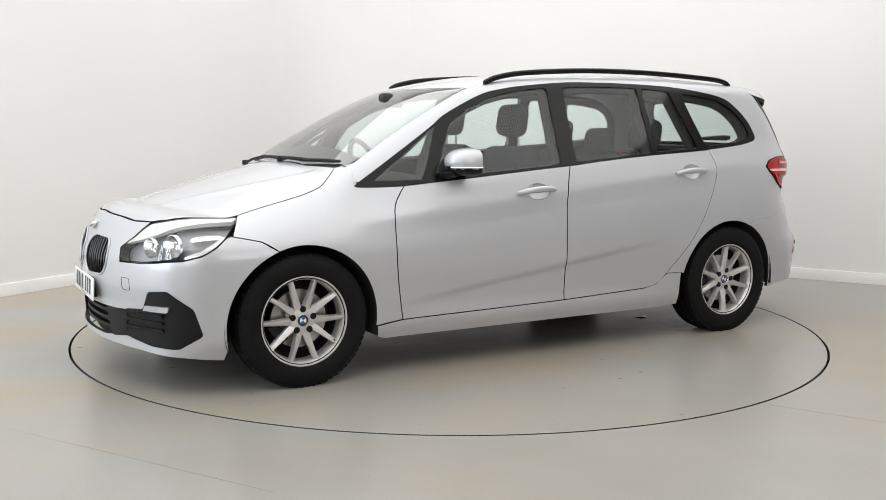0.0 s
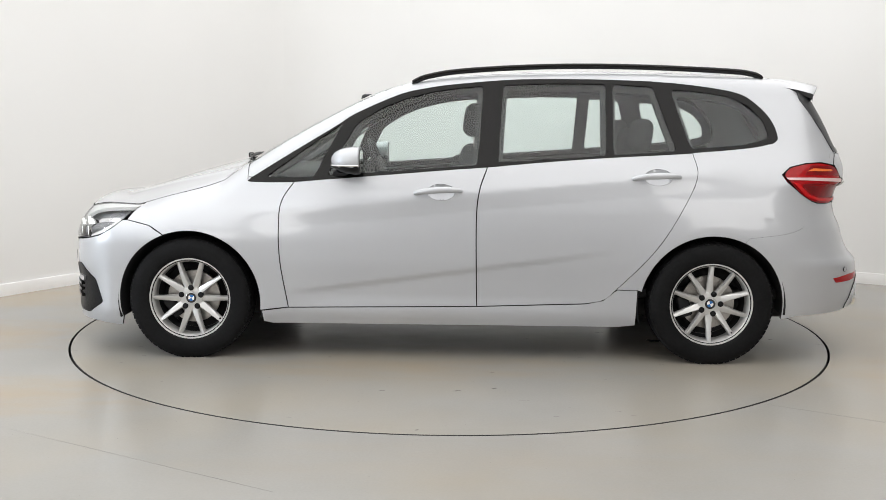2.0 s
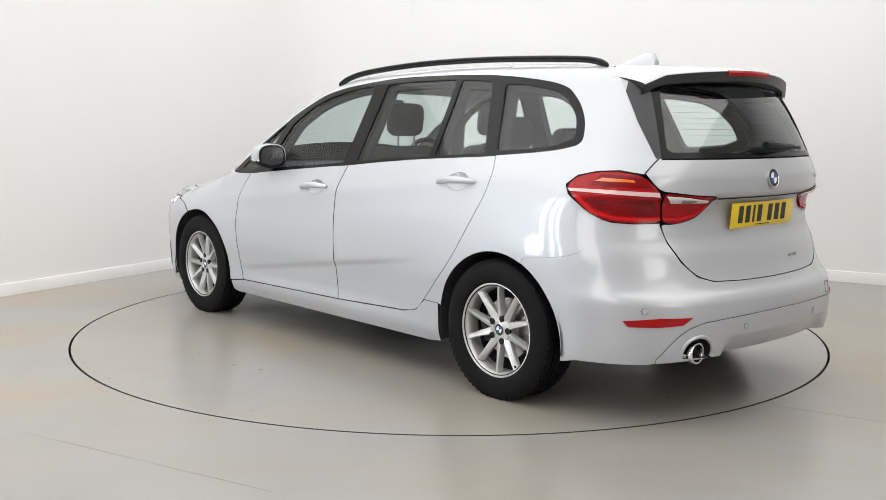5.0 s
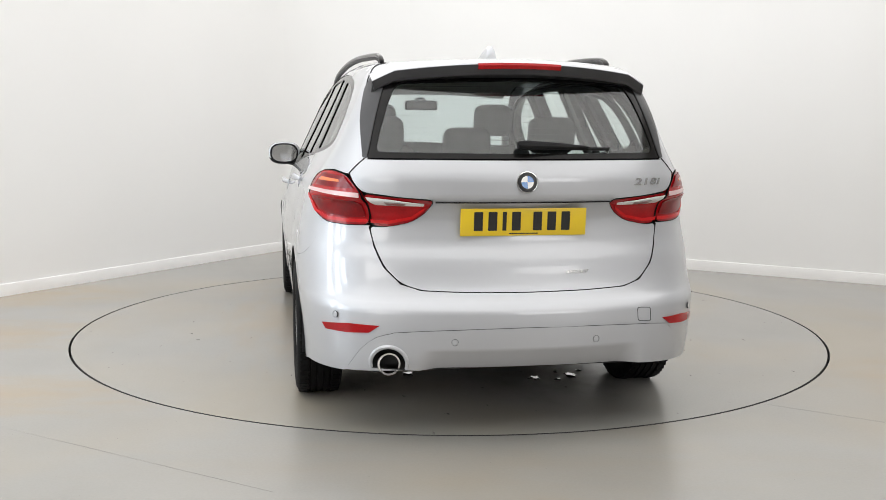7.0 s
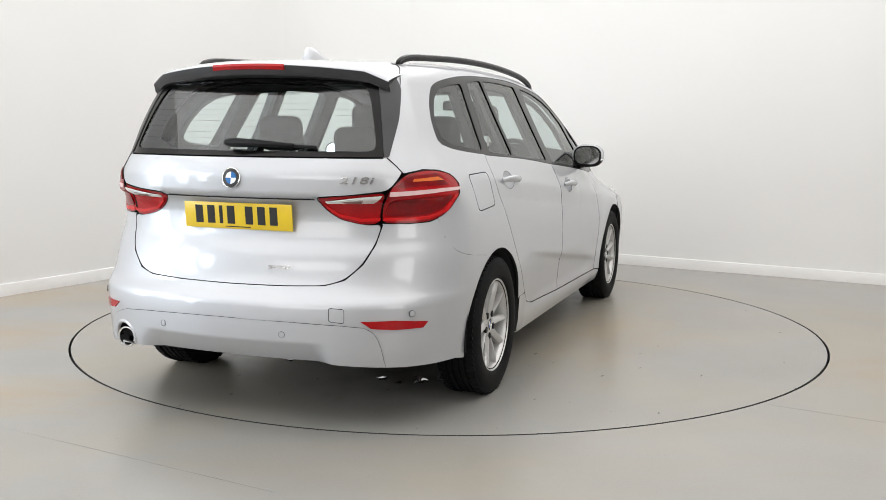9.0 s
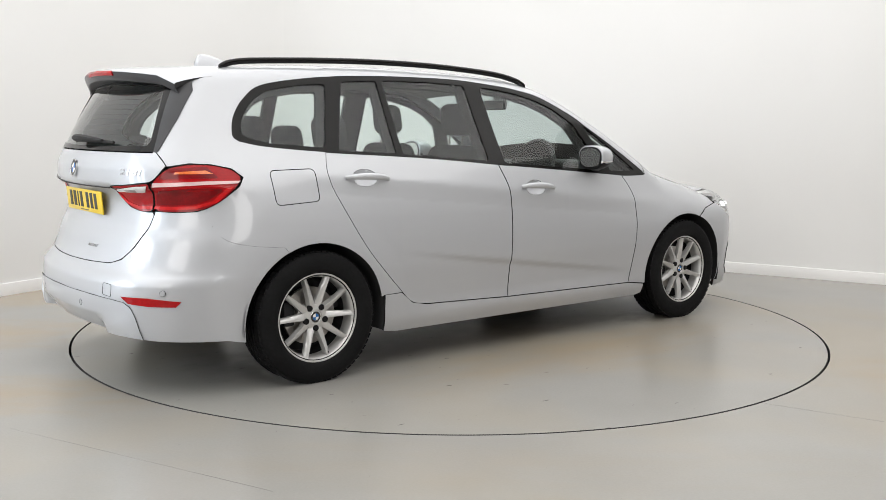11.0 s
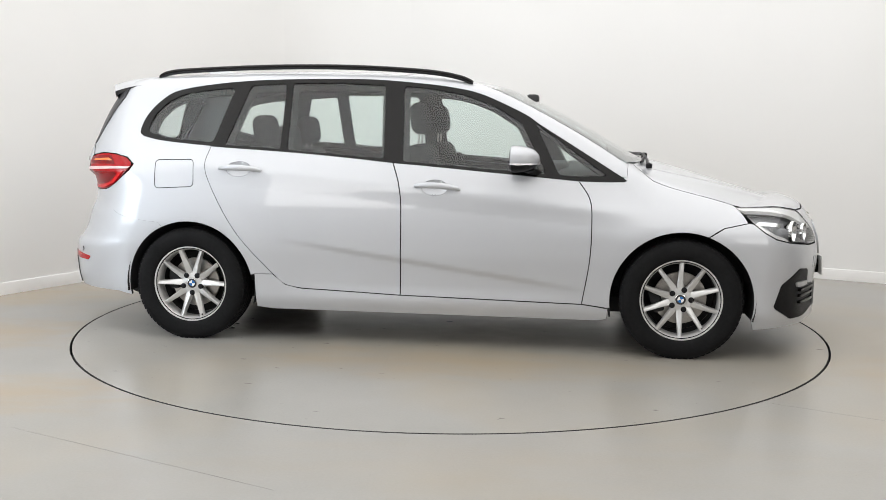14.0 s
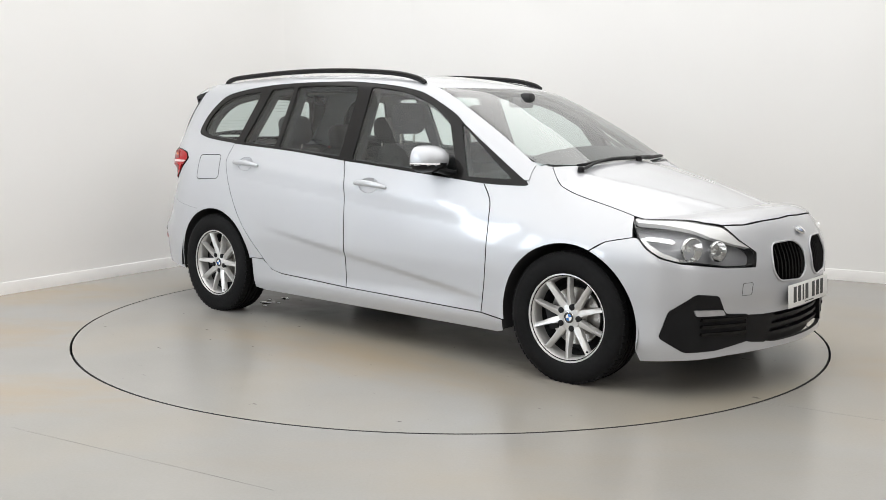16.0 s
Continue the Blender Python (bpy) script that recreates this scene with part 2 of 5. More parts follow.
def body(x, y, z):
    """Negative inside the car's outer skin, positive outside."""
    a = np.abs(y)
    side = (a - flank(x, z)) * 0.93
    # two soft ridges run back over the bonnet
    ridge = 0.006 * np.exp(-((a - (0.52 - 0.30 * step(1.15, 2.1, x))) / 0.035) ** 2) * step(2.12, 1.85, x)
    bonnet = (z - (BONNET(x) - 0.20 * y * y + ridge)) * 0.93
    cabin = (z - (CABIN(x + 0.11 * y * y * step(-0.2, 0.5, x)) - 0.065 * y * y)) * (0.97 - 0.10 * step(0.2, 0.6, x))
    top = np.minimum(bonnet, cabin)
    top = np.where(x < 0.6, cabin, top)
    front = x - (NOSE(z) - 0.37 * y * y)
    lean = 0.060 * np.clip((0.386 - z) / 0.10, 0, 1) * step(0.47, 0.36, np.abs(y + 0.02))
    rear = (-x - (TAIL(z) - lean - (0.25 + 0.04 * step(0.85, 1.40, z)) * y * y)) * 0.97
    f = smax(side, front, 0.15)
    f = smax(f, rear, 0.35 - 0.23 * step(0.85, 1.40, z))
    r = 0.07 + 0.03 * step(0.9, 1.3, x)
    return smax(f, top, r)


def body_at(p):
    return body(p[:, 0], p[:, 1], p[:, 2])


def meet(o, d, reach=3.2, steps=260):
    """First places where rays enter the body; where one misses, its nearest place to the body."""
    t = np.linspace(0, reach, steps)
    p = o[:, None, :] + t[None, :, None] * d[:, None, :]
    f = body(p[..., 0], p[..., 1], p[..., 2])
    inside = f < 0
    hit = inside.any(1)
    i = np.where(hit, inside.argmax(1), f.argmin(1))
    lo, hi = t[np.maximum(i - 1, 0)], t[i]
    for _ in range(20):
        mid = (lo + hi) / 2
        q = o + mid[:, None] * d
        into = body_at(q) < 0
        hi, lo = np.where(into & hit, mid, hi), np.where(into | ~hit, lo, mid)
    return o + np.where(hit, hi, t[i])[:, None] * d


def gradient(p, e=2e-3):
    g = np.stack([body_at(p + e * np.eye(3)[k]) - body_at(p - e * np.eye(3)[k]) for k in range(3)], 1)
    return g / (np.linalg.norm(g, axis=1)[:, None] + 1e-9)


# ---- materials ----
def material(name, colour, rough=0.5, metal=0.0, coat=0.0, grain=0.0, grain_size=40.0, bump=0.0, bump_size=200.0, stain=0.0, stain_size=2.0,
             emit=0.0, spec=0.5):
    """A principled surface with variation at two scales and fine relief, at real size."""
    m = bpy.data.materials.new(name)
    m.use_nodes = True
    nt = m.node_tree
    b = nt.nodes["Principled BSDF"]
    b.inputs["Base Color"].default_value = (*colour, 1)
    b.inputs["Roughness"].default_value = rough
    b.inputs["Metallic"].default_value = metal
    b.inputs["Coat Weight"].default_value = coat
    b.inputs["Coat Roughness"].default_value = 0.04
    b.inputs["Specular IOR Level"].default_value = spec
    if emit:
        b.inputs["Emission Color"].default_value = (*colour, 1)
        b.inputs["Emission Strength"].default_value = emit
    co = nt.nodes.new("ShaderNodeTexCoord")

    def noise_node(size, detail):
        n = nt.nodes.new("ShaderNodeTexNoise")
        n.inputs["Scale"].default_value, n.inputs["Detail"].default_value = size, detail
        nt.links.new(co.outputs["Object"], n.inputs["Vector"])
        return n
    last = None
    for amount, size in ((grain, grain_size), (stain, stain_size)):
        if not amount:
            continue
        n = noise_node(size, 4)
        r = nt.nodes.new("ShaderNodeMapRange")
        r.inputs["From Min"].default_value, r.inputs["From Max"].default_value = 0.3, 0.7
        r.inputs["To Min"].default_value, r.inputs["To Max"].default_value = 1 - amount, 1 + amount
        nt.links.new(n.outputs["Fac"], r.inputs["Value"])
        mx = nt.nodes.new("ShaderNodeMix")
        mx.data_type, mx.blend_type = "RGBA", "MULTIPLY"
        mx.inputs["Factor"].default_value = 1
        if last is None:
            mx.inputs["A"].default_value = (*colour, 1)
        else:
            nt.links.new(last, mx.inputs["A"])
        nt.links.new(r.outputs["Result"], mx.inputs["B"])
        last = mx.outputs["Result"]
    if last is not None:
        nt.links.new(last, b.inputs["Base Color"])
    if bump:
        n = noise_node(bump_size, 3)
        bp = nt.nodes.new("ShaderNodeBump")
        bp.inputs["Strength"].default_value, bp.inputs["Distance"].default_value = bump, 0.002
        nt.links.new(n.outputs["Fac"], bp.inputs["Height"])
        nt.links.new(bp.outputs["Normal"], b.inputs["Normal"])
    return m


def glass_material(name, tint, rough=0.0, gloss=(1, 1, 1), mirroring=0.05):
    """Thin sheet glass: clear with a tint, mirroring by Fresnel."""
    m = bpy.data.materials.new(name)
    m.use_nodes = True
    nt = m.node_tree
    nt.nodes.remove(nt.nodes["Principled BSDF"])
    t = nt.nodes.new("ShaderNodeBsdfTransparent")
    t.inputs["Color"].default_value = (*tint, 1)
    g = nt.nodes.new("ShaderNodeBsdfGlossy")
    g.inputs["Color"].default_value = (*gloss, 1)
    g.inputs["Roughness"].default_value = rough
    f = nt.nodes.new("ShaderNodeLayerWeight")
    f.inputs["Blend"].default_value = 0.5
    k = nt.nodes.new("ShaderNodeMath")
    k.operation = "POWER"
    k.inputs[1].default_value = 5.0
    nt.links.new(f.outputs["Facing"], k.inputs[0])
    a = nt.nodes.new("ShaderNodeMath")
    a.operation = "MULTIPLY_ADD"
    a.inputs[1].default_value, a.inputs[2].default_value = 0.9, mirroring
    nt.links.new(k.outputs["Value"], a.inputs[0])
    mx = nt.nodes.new("ShaderNodeMixShader")
    nt.links.new(a.outputs["Value"], mx.inputs["Fac"])
    nt.links.new(t.outputs["BSDF"], mx.inputs[1])
    nt.links.new(g.outputs["BSDF"], mx.inputs[2])
    nt.links.new(mx.outputs["Shader"], nt.nodes["Material Output"].inputs["Surface"])
    return m


WALL = material("wall_paint", (0.80, 0.795, 0.785), 0.7, stain=0.015, stain_size=0.6, bump=0.04, bump_size=120)
SKIRT = material("skirting_paint", (0.82, 0.81, 0.80), 0.35, stain=0.02, stain_size=3)
CEIL = material("ceiling_paint", (0.82, 0.82, 0.81), 0.8, stain=0.02)
PAINT = material("silver_paint", (0.50, 0.51, 0.535), 0.46, metal=0.42, coat=1.0, grain=0.05, grain_size=900, stain=0.012, stain_size=2.5)
BLACK = material("black_plastic", (0.007, 0.007, 0.008), 0.42, spec=0.2, bump=0.25, bump_size=900, stain=0.15, stain_size=9)
GLOSSBLACK = material("gloss_black", (0.006, 0.0055, 0.0055), 0.16, spec=0.22, stain=0.1, stain_size=5)
DARK = material("dark_underside", (0.012, 0.012, 0.013), 0.8, stain=0.3, stain_size=6)
RUBBER = material("tyre_rubber", (0.0065, 0.0065, 0.007), 0.7, spec=0.14, grain=0.2, grain_size=60, stain=0.25, stain_size=7, bump=0.3, bump_size=500)
ALLOY = material("alloy", (0.58, 0.575, 0.565), 0.34, metal=0.5, coat=0.4, stain=0.06, stain_size=12)
CHROME = material("chrome", (0.86, 0.86, 0.86), 0.08, metal=1.0, stain=0.03, stain_size=10)
STEEL = material("brake_steel", (0.42, 0.40, 0.38), 0.35, metal=0.9, grain=0.1, grain_size=120, stain=0.15, stain_size=14)
CLOTH = material("seat_cloth", (0.020, 0.0205, 0.022), 0.9, grain=0.25, grain_size=220, bump=0.5, bump_size=700, stain=0.1, stain_size=6)
TRIM = material("cabin_plastic", (0.019, 0.019, 0.020), 0.6, bump=0.2, bump_size=800, stain=0.1, stain_size=5)
LINING = material("headlining", (0.30, 0.295, 0.28), 0.9, grain=0.06, grain_size=300, bump=0.2, bump_size=600)
GLASS = glass_material("window_glass", (0.84, 0.905, 0.885))
PRIVACY = glass_material("rear_glass", (0.82, 0.88, 0.87), mirroring=0.085)
SCREEN_GLASS = glass_material("laminated_glass", (0.74, 0.82, 0.81), mirroring=0.14)
BADGE = material("badge_metal", (0.50, 0.50, 0.50), 0.25, metal=0.9, stain=0.05, stain_size=40)
# black for panel edges and seam lines, standing in for shade in the gaps
SEAM_SHADE = material("seam_shade", (0.012, 0.012, 0.012), 0.8, stain=0.2, stain_size=9)
LENS = glass_material("clear_lens", (0.92, 0.93, 0.94))
RED = material("red_reflector", (0.36, 0.003, 0.006), 0.25, spec=0.2, coat=0.3, grain=0.12, grain_size=120, stain=0.1, stain_size=15)
RED_DEEP = material("deep_red_lens", (0.19, 0.0015, 0.004), 0.28, spec=0.2, coat=0.25, grain=0.15, grain_size=90, stain=0.25, stain_size=14)
RED_GUIDE = material("red_light_guide", (0.58, 0.008, 0.010), 0.25, spec=0.2, coat=0.3, grain=0.08, grain_size=120, stain=0.1, stain_size=15)
CHARCOAL = material("charcoal_plastic", (0.040, 0.040, 0.043), 0.34, spec=0.4, bump=0.1, bump_size=900, stain=0.12, stain_size=7)
AMBER = material("amber_lens", (0.75, 0.16, 0.03), 0.2, coat=1.0, grain=0.1, grain_size=90)
YELLOW = material("plate_yellow", (0.80, 0.56, 0.02), 0.35, coat=0.3, stain=0.03, stain_size=6)
WHITE = material("plate_white", (0.78, 0.78, 0.76), 0.35, coat=0.3, stain=0.03, stain_size=6)
INK = material("plate_black", (0.015, 0.015, 0.016), 0.4, stain=0.1, stain_size=20)
BLUE = material("badge_blue", (0.03, 0.16, 0.45), 0.2, coat=1.0, stain=0.05, stain_size=30)
# black for the pit's walls and bottom: the gap's shade put into colour
GAP_BLACK = material("turntable_gap", (0.02, 0.02, 0.02), 0.8, stain=0.2, stain_size=8)


def floor_material(name, specks, marks):
    """Worn grey floor paint: broad warm stains, fine grain, dark scuffs and specks."""
    m = material(name, (0.303, 0.293, 0.273), 0.27, grain=0.02, grain_size=90, stain=0.05, stain_size=1.1, bump=0.05, bump_size=60)
    nt = m.node_tree
    b = nt.nodes["Principled BSDF"]
    co = nt.nodes["Texture Coordinate"]
    base = b.inputs["Base Color"].links[0].from_socket
    for size, lo, hi, colour, strength, stretch in ((0.6, 0.44, 0.66, (0.35, 0.29, 0.20), 0.45, (1, 1, 1)), (9.0, specks, specks + 0.05, (0.05, 0.045, 0.04), 0.6, (1, 2.2, 1)),
                                                    (70.0, 0.74, 0.80, (0.06, 0.055, 0.05), 0.6, (1, 1, 1))):
        mp = nt.nodes.new("ShaderNodeMapping")
        mp.inputs["Scale"].default_value = stretch
        nt.links.new(co.outputs["Object"], mp.inputs["Vector"])
        n = nt.nodes.new("ShaderNodeTexNoise")
        n.inputs["Scale"].default_value, n.inputs["Detail"].default_value = size, 3
        nt.links.new(mp.outputs["Vector"], n.inputs["Vector"])
        r = nt.nodes.new("ShaderNodeMapRange")
        r.inputs["From Min"].default_value, r.inputs["From Max"].default_value = lo, hi
        r.inputs["To Max"].default_value = strength
        nt.links.new(n.outputs["Fac"], r.inputs["Value"])
        mx = nt.nodes.new("ShaderNodeMix")
        mx.data_type = "RGBA"
        nt.links.new(r.outputs["Result"], mx.inputs["Factor"])
        nt.links.new(base, mx.inputs["A"])
        mx.inputs["B"].default_value = (*colour, 1)
        base = mx.outputs["Result"]
    # stains and dark patches, each with its place: centre, radii, colour, strength, raggedness
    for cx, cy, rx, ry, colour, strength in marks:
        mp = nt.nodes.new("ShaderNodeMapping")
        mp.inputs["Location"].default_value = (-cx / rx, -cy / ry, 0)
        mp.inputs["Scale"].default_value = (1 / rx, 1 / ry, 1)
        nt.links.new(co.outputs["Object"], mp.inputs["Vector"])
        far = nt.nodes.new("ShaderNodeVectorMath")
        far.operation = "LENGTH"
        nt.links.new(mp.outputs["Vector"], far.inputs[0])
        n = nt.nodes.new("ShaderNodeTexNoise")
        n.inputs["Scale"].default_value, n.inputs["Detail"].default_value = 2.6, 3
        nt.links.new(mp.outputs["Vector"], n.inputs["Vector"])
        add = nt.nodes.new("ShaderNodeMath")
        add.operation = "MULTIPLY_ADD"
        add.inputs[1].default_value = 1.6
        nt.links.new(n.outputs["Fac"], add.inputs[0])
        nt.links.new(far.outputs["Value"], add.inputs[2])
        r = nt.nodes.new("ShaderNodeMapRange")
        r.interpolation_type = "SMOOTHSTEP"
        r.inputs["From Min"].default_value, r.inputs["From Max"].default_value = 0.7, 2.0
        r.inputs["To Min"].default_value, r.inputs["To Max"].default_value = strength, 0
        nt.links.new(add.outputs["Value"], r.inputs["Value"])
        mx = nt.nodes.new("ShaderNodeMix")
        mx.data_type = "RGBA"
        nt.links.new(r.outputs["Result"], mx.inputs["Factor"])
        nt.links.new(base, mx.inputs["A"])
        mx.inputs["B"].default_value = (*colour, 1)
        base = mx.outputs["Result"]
    nt.links.new(base, b.inputs["Base Color"])
    return m


RUST, DARK_BROWN = (0.36, 0.25, 0.12), (0.10, 0.085, 0.065)
FLOOR = floor_material("floor_paint", 0.76, ((-2.2, -1.75, 1.0, 0.40, RUST, 0.42), (-2.75, -0.45, 0.9, 0.5, RUST, 0.42), (-3.3, 0.9, 1.1, 0.6, RUST, 0.4), (2.7, -1.2, 0.9, 0.5, RUST, 0.3), (0.2, -2.6, 1.6, 0.35, RUST, 0.12)))
# dark brown patches lie under the car's middle and near its wheels
DECK = floor_material("turntable_paint", 0.70, ((-1.25, -0.25, 0.55, 0.45, DARK_BROWN, 0.55), (1.25, 0.55, 0.35, 0.22, DARK_BROWN, 0.5), (1.25, -0.6, 0.4, 0.22, DARK_BROWN, 0.5), (-1.3, 0.75, 0.3, 0.2, DARK_BROWN, 0.5),
                                              (0.2, 1.05, 1.3, 0.40, RUST, 0.30), (0.1, -1.05, 1.3, 0.40, RUST, 0.30), (0.3, 0.1, 1.0, 0.7, DARK_BROWN, 0.45)))
WATER = material("standing_water", (0.06, 0.055, 0.05), 0.03, spec=0.5, coat=1.0, stain=0.1, stain_size=5)
JOINT = material("joint_dirt", (0.21, 0.20, 0.18), 0.7, stain=0.3, stain_size=3)
FLOOR_LINES = (((-1.80, -2.23, 0.0), (-0.60, -2.89, 0.0)), ((1.44, -1.76, 0.0), (2.6, -2.47, 0.0)))

# ---- the room ----
CORNER = Vector((-1.193, 4.385, 0))
ALONG_A, ALONG_B = Vector((-0.5, -0.866, 0)), Vector((0.866, -0.5, 0))
LONG_A, LONG_B, TALL = 12.5, 12.5, 3.7
DISC = 2.257


def room_matrix(a, b, z=0.0, wall="a"):
    """A frame at a along the first wall and b along the second; its x runs along the named wall."""
    x = ALONG_A if wall == "a" else ALONG_B
    y = ALONG_B if wall == "a" else ALONG_A
    m = Matrix((x, y, (0, 0, 1))).transposed().to_4x4()
    m.translation = CORNER + a * ALONG_A + b * ALONG_B + Vector((0, 0, z))
    return m


def wall(name, a, b, which, length):
    bm = bmesh.new()
    box_bm(bm, length, 0.2, TALL, Matrix.Translation((0, 0, TALL / 2)))
    ob = part(name, bm, WALL)
    ob.matrix_world = room_matrix(a, b, 0, which)
    return tagged(ob, label="smooth off-white painted studio wall", category="wall", kind="structure")


COVE = 0.9
wall("wall_west", (LONG_A + COVE) / 2 + 0.1, -0.1, "a", LONG_A - COVE + 0.2)
wall("wall_north", -0.1, (LONG_B + COVE) / 2, "b", LONG_B - COVE)


def bend(name, prof, material_used, label, category):
    """The rounded corner between the two walls, of a profile (inwards, height)."""
    bm = bmesh.new()
    rows = []
    for k in range(25):
        a = math.pi / 2 * k / 24
        away = ALONG_A * (1 - math.sin(a)) + ALONG_B * (1 - math.cos(a))
        inward = ALONG_A * math.sin(a) + ALONG_B * math.cos(a)
        rows.append([bm.verts.new(CORNER + COVE * away + d * inward + Vector((0, 0, z))) for d, z in prof])
    for p, q in zip(rows, rows[1:]):
        for j in range(len(prof) - 1):
            bm.faces.new((p[j], q[j], q[j + 1], p[j + 1]))
    return tagged(part(name, bm, material_used, sharp=50), label=label, category=category, kind="structure")


bend("wall_corner", [(-0.2, 0), (0, 0), (0, TALL), (-0.2, TALL)], WALL, "smooth rounded off-white wall corner", "wall")
wall("wall_east", LONG_A / 2, LONG_B + 0.1, "a", LONG_A + 0.4)
wall("wall_south", LONG_A + 0.1, LONG_B / 2, "b", LONG_B)


def skirting(name, a, b, which, length):
    """Board with a rounded top edge, standing a little proud of the wall."""
    bm = bmesh.new()
    prof = [(0, 0), (0.016, 0), (0.016, 0.078), (0.012, 0.088), (0.0, 0.09)]
    rows = [[bm.verts.new((s * length / 2, y, z)) for y, z in prof] for s in (-1, 1)]
    for i in range(len(prof) - 1):
        bm.faces.new((rows[0][i], rows[1][i], rows[1][i + 1], rows[0][i + 1]))
    ob = part(name, bm, SKIRT, sharp=50)
    ob.matrix_world = room_matrix(a, b, 0, which)
    return tagged(ob, label="white painted skirting board along the wall", category="skirting", kind="structure")


skirting("baseboard_west", (LONG_A + COVE) / 2, 0.002, "a", LONG_A - COVE)
skirting("baseboard_north", 0.002, (LONG_B + COVE) / 2, "b", LONG_B - COVE)
bend("baseboard_corner", [(0.002, 0), (0.018, 0), (0.018, 0.078), (0.014, 0.088), (0.002, 0.09)], SKIRT, "white painted skirting board along the curved corner", "skirting")

bm = bmesh.new()
hole = [bm.verts.new((DISC * 1.0055 * math.cos(2 * math.pi * i / 160), DISC * 1.0055 * math.sin(2 * math.pi * i / 160), 0)) for i in range(160)]
corners = [CORNER + a * ALONG_A + b * ALONG_B for a, b in ((0, 0), (LONG_A, 0), (LONG_A, LONG_B), (0, LONG_B))]
edges = [bm.edges.new((hole[i], hole[(i + 1) % 160])) for i in range(160)]
outer = [bm.verts.new(c) for c in corners]
edges += [bm.edges.new((outer[i], outer[(i + 1) % 4])) for i in range(4)]
bmesh.ops.triangle_fill(bm, use_beauty=True, use_dissolve=False, edges=edges)
floor = part("floor", bm, FLOOR, flat=True)
tagged(floor, label="grey painted concrete studio floor, lightly stained", category="floor", kind="structure")
bm = bmesh.new()
lathe_bm(bm, [(DISC * 1.0055, -0.0005), (DISC * 1.0055, -0.08)], 160, pose(0, 0, 0, 90, 0, 0))
tagged(part("floor_edge", bm, GAP_BLACK), label="black edge of the turntable pit", category="gap", kind="structure")
bm = bmesh.new()
bmesh.ops.create_circle(bm, cap_ends=True, segments=64, radius=DISC + 0.1)
pit = part("turntable_pit", bm, GAP_BLACK, flat=True)
pit.location.z = -0.078
tagged(pit, label="black shadow gap round the turntable", category="gap", kind="structure")

bm = bmesh.new()
box_bm(bm, LONG_A + 0.4, LONG_B + 0.4, 0.15)
ceiling = part("ceiling", bm, CEIL)
ceiling.matrix_world = room_matrix(LONG_A / 2, LONG_B / 2, TALL + 0.075)
tagged(ceiling, label="plain white studio ceiling", category="ceiling", kind="structure")

turntable = new("turntable")
tagged(turntable, label="round grey painted turntable flush with the floor", category="turntable")
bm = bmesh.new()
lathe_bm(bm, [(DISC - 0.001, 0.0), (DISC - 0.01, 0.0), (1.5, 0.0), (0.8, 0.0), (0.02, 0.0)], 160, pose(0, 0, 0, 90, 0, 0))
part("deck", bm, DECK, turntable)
# side of the deck, coloured black so that the gap stays dark
bm = bmesh.new()
lathe_bm(bm, [(DISC - 0.001, 0.0), (DISC, -0.002), (DISC, -0.06)], 160, pose(0, 0, 0, 90, 0, 0))
part("rim", bm, GAP_BLACK, turntable, "deck side coloured black as the shade of the gap")

# small puddles dripped from the car
puddle_shape = random.Random(4)
for px, py, size in ((-1.36, -0.37, 0.042), (-1.29, -0.44, 0.014), (-1.44, -0.28, 0.016), (-1.40, -0.17, 0.034), (-1.22, 0.44, 0.035), (-1.30, -0.31, 0.012)):
    bm = bmesh.new()
    edge = [size * puddle_shape.uniform(0.45, 1.25) for k in range(14)]
    rim_pts = ring([(px + r * 1.3 * math.cos(2 * math.pi * k / 14), py + r * math.sin(2 * math.pi * k / 14)) for k, r in enumerate(edge)], 3)
    low = [bm.verts.new((x, y, 0.0003)) for x, y in rim_pts]
    top = [bm.verts.new((px + (x - px) * 0.94, py + (y - py) * 0.94, 0.0022)) for x, y in rim_pts]
    for k in range(len(low)):
        bm.faces.new((low[k - 1], low[k], top[k], top[k - 1]))
    bm.faces.new(top)
    part("puddle", bm, WATER, turntable, "small ragged puddle of clear water", sharp=60)

# fine joints in the floor paint
for a, b in FLOOR_LINES:
    a, b = Vector(a), Vector(b)
    m = Matrix.Translation((a + b) / 2) @ (b - a).to_track_quat("X", "Z").to_matrix().to_4x4()
    bm = bmesh.new()
    box_bm(bm, (b - a).length, 0.0022, 0.0012, m)
    tagged(part("floor_joint", bm, JOINT, flat=True), label="fine dark joint line in the floor", category="joint", kind="structure")


# ---- the car: skin ----
car = new("car")
tagged(car, label="silver metallic compact people carrier on the turntable", category="car")
SHIFT = Vector((-0.0213, 0.1201, 0))

# seams of the left side, as (x, z)
SEAM_A = cur([(0.825, 0.958), (0.892, 0.855), (0.906, 0.732), (0.899, 0.525), (0.861, 0.280)])
SEAM_B = cur([(-0.199, 1.038), (-0.155, 0.904), (-0.142, 0.724), (-0.149, 0.296)])
SEAM_C = cur([(-1.284, 1.118), (-1.303, 1.007), (-1.250, 0.871), (-1.099, 0.624), (-0.891, 0.398), (-0.819, 0.337), (-0.724, 0.317)])
WAIST = cur([(1.090, 0.956), (1.05, 0.948), (0.860, 0.950), (0.627, 0.970), (0.026, 1.021), (-0.199, 1.038), (-0.473, 1.064), (-0.793, 1.089), (-1.284, 1.118), (-1.587, 1.145), (-1.72, 1.170)])
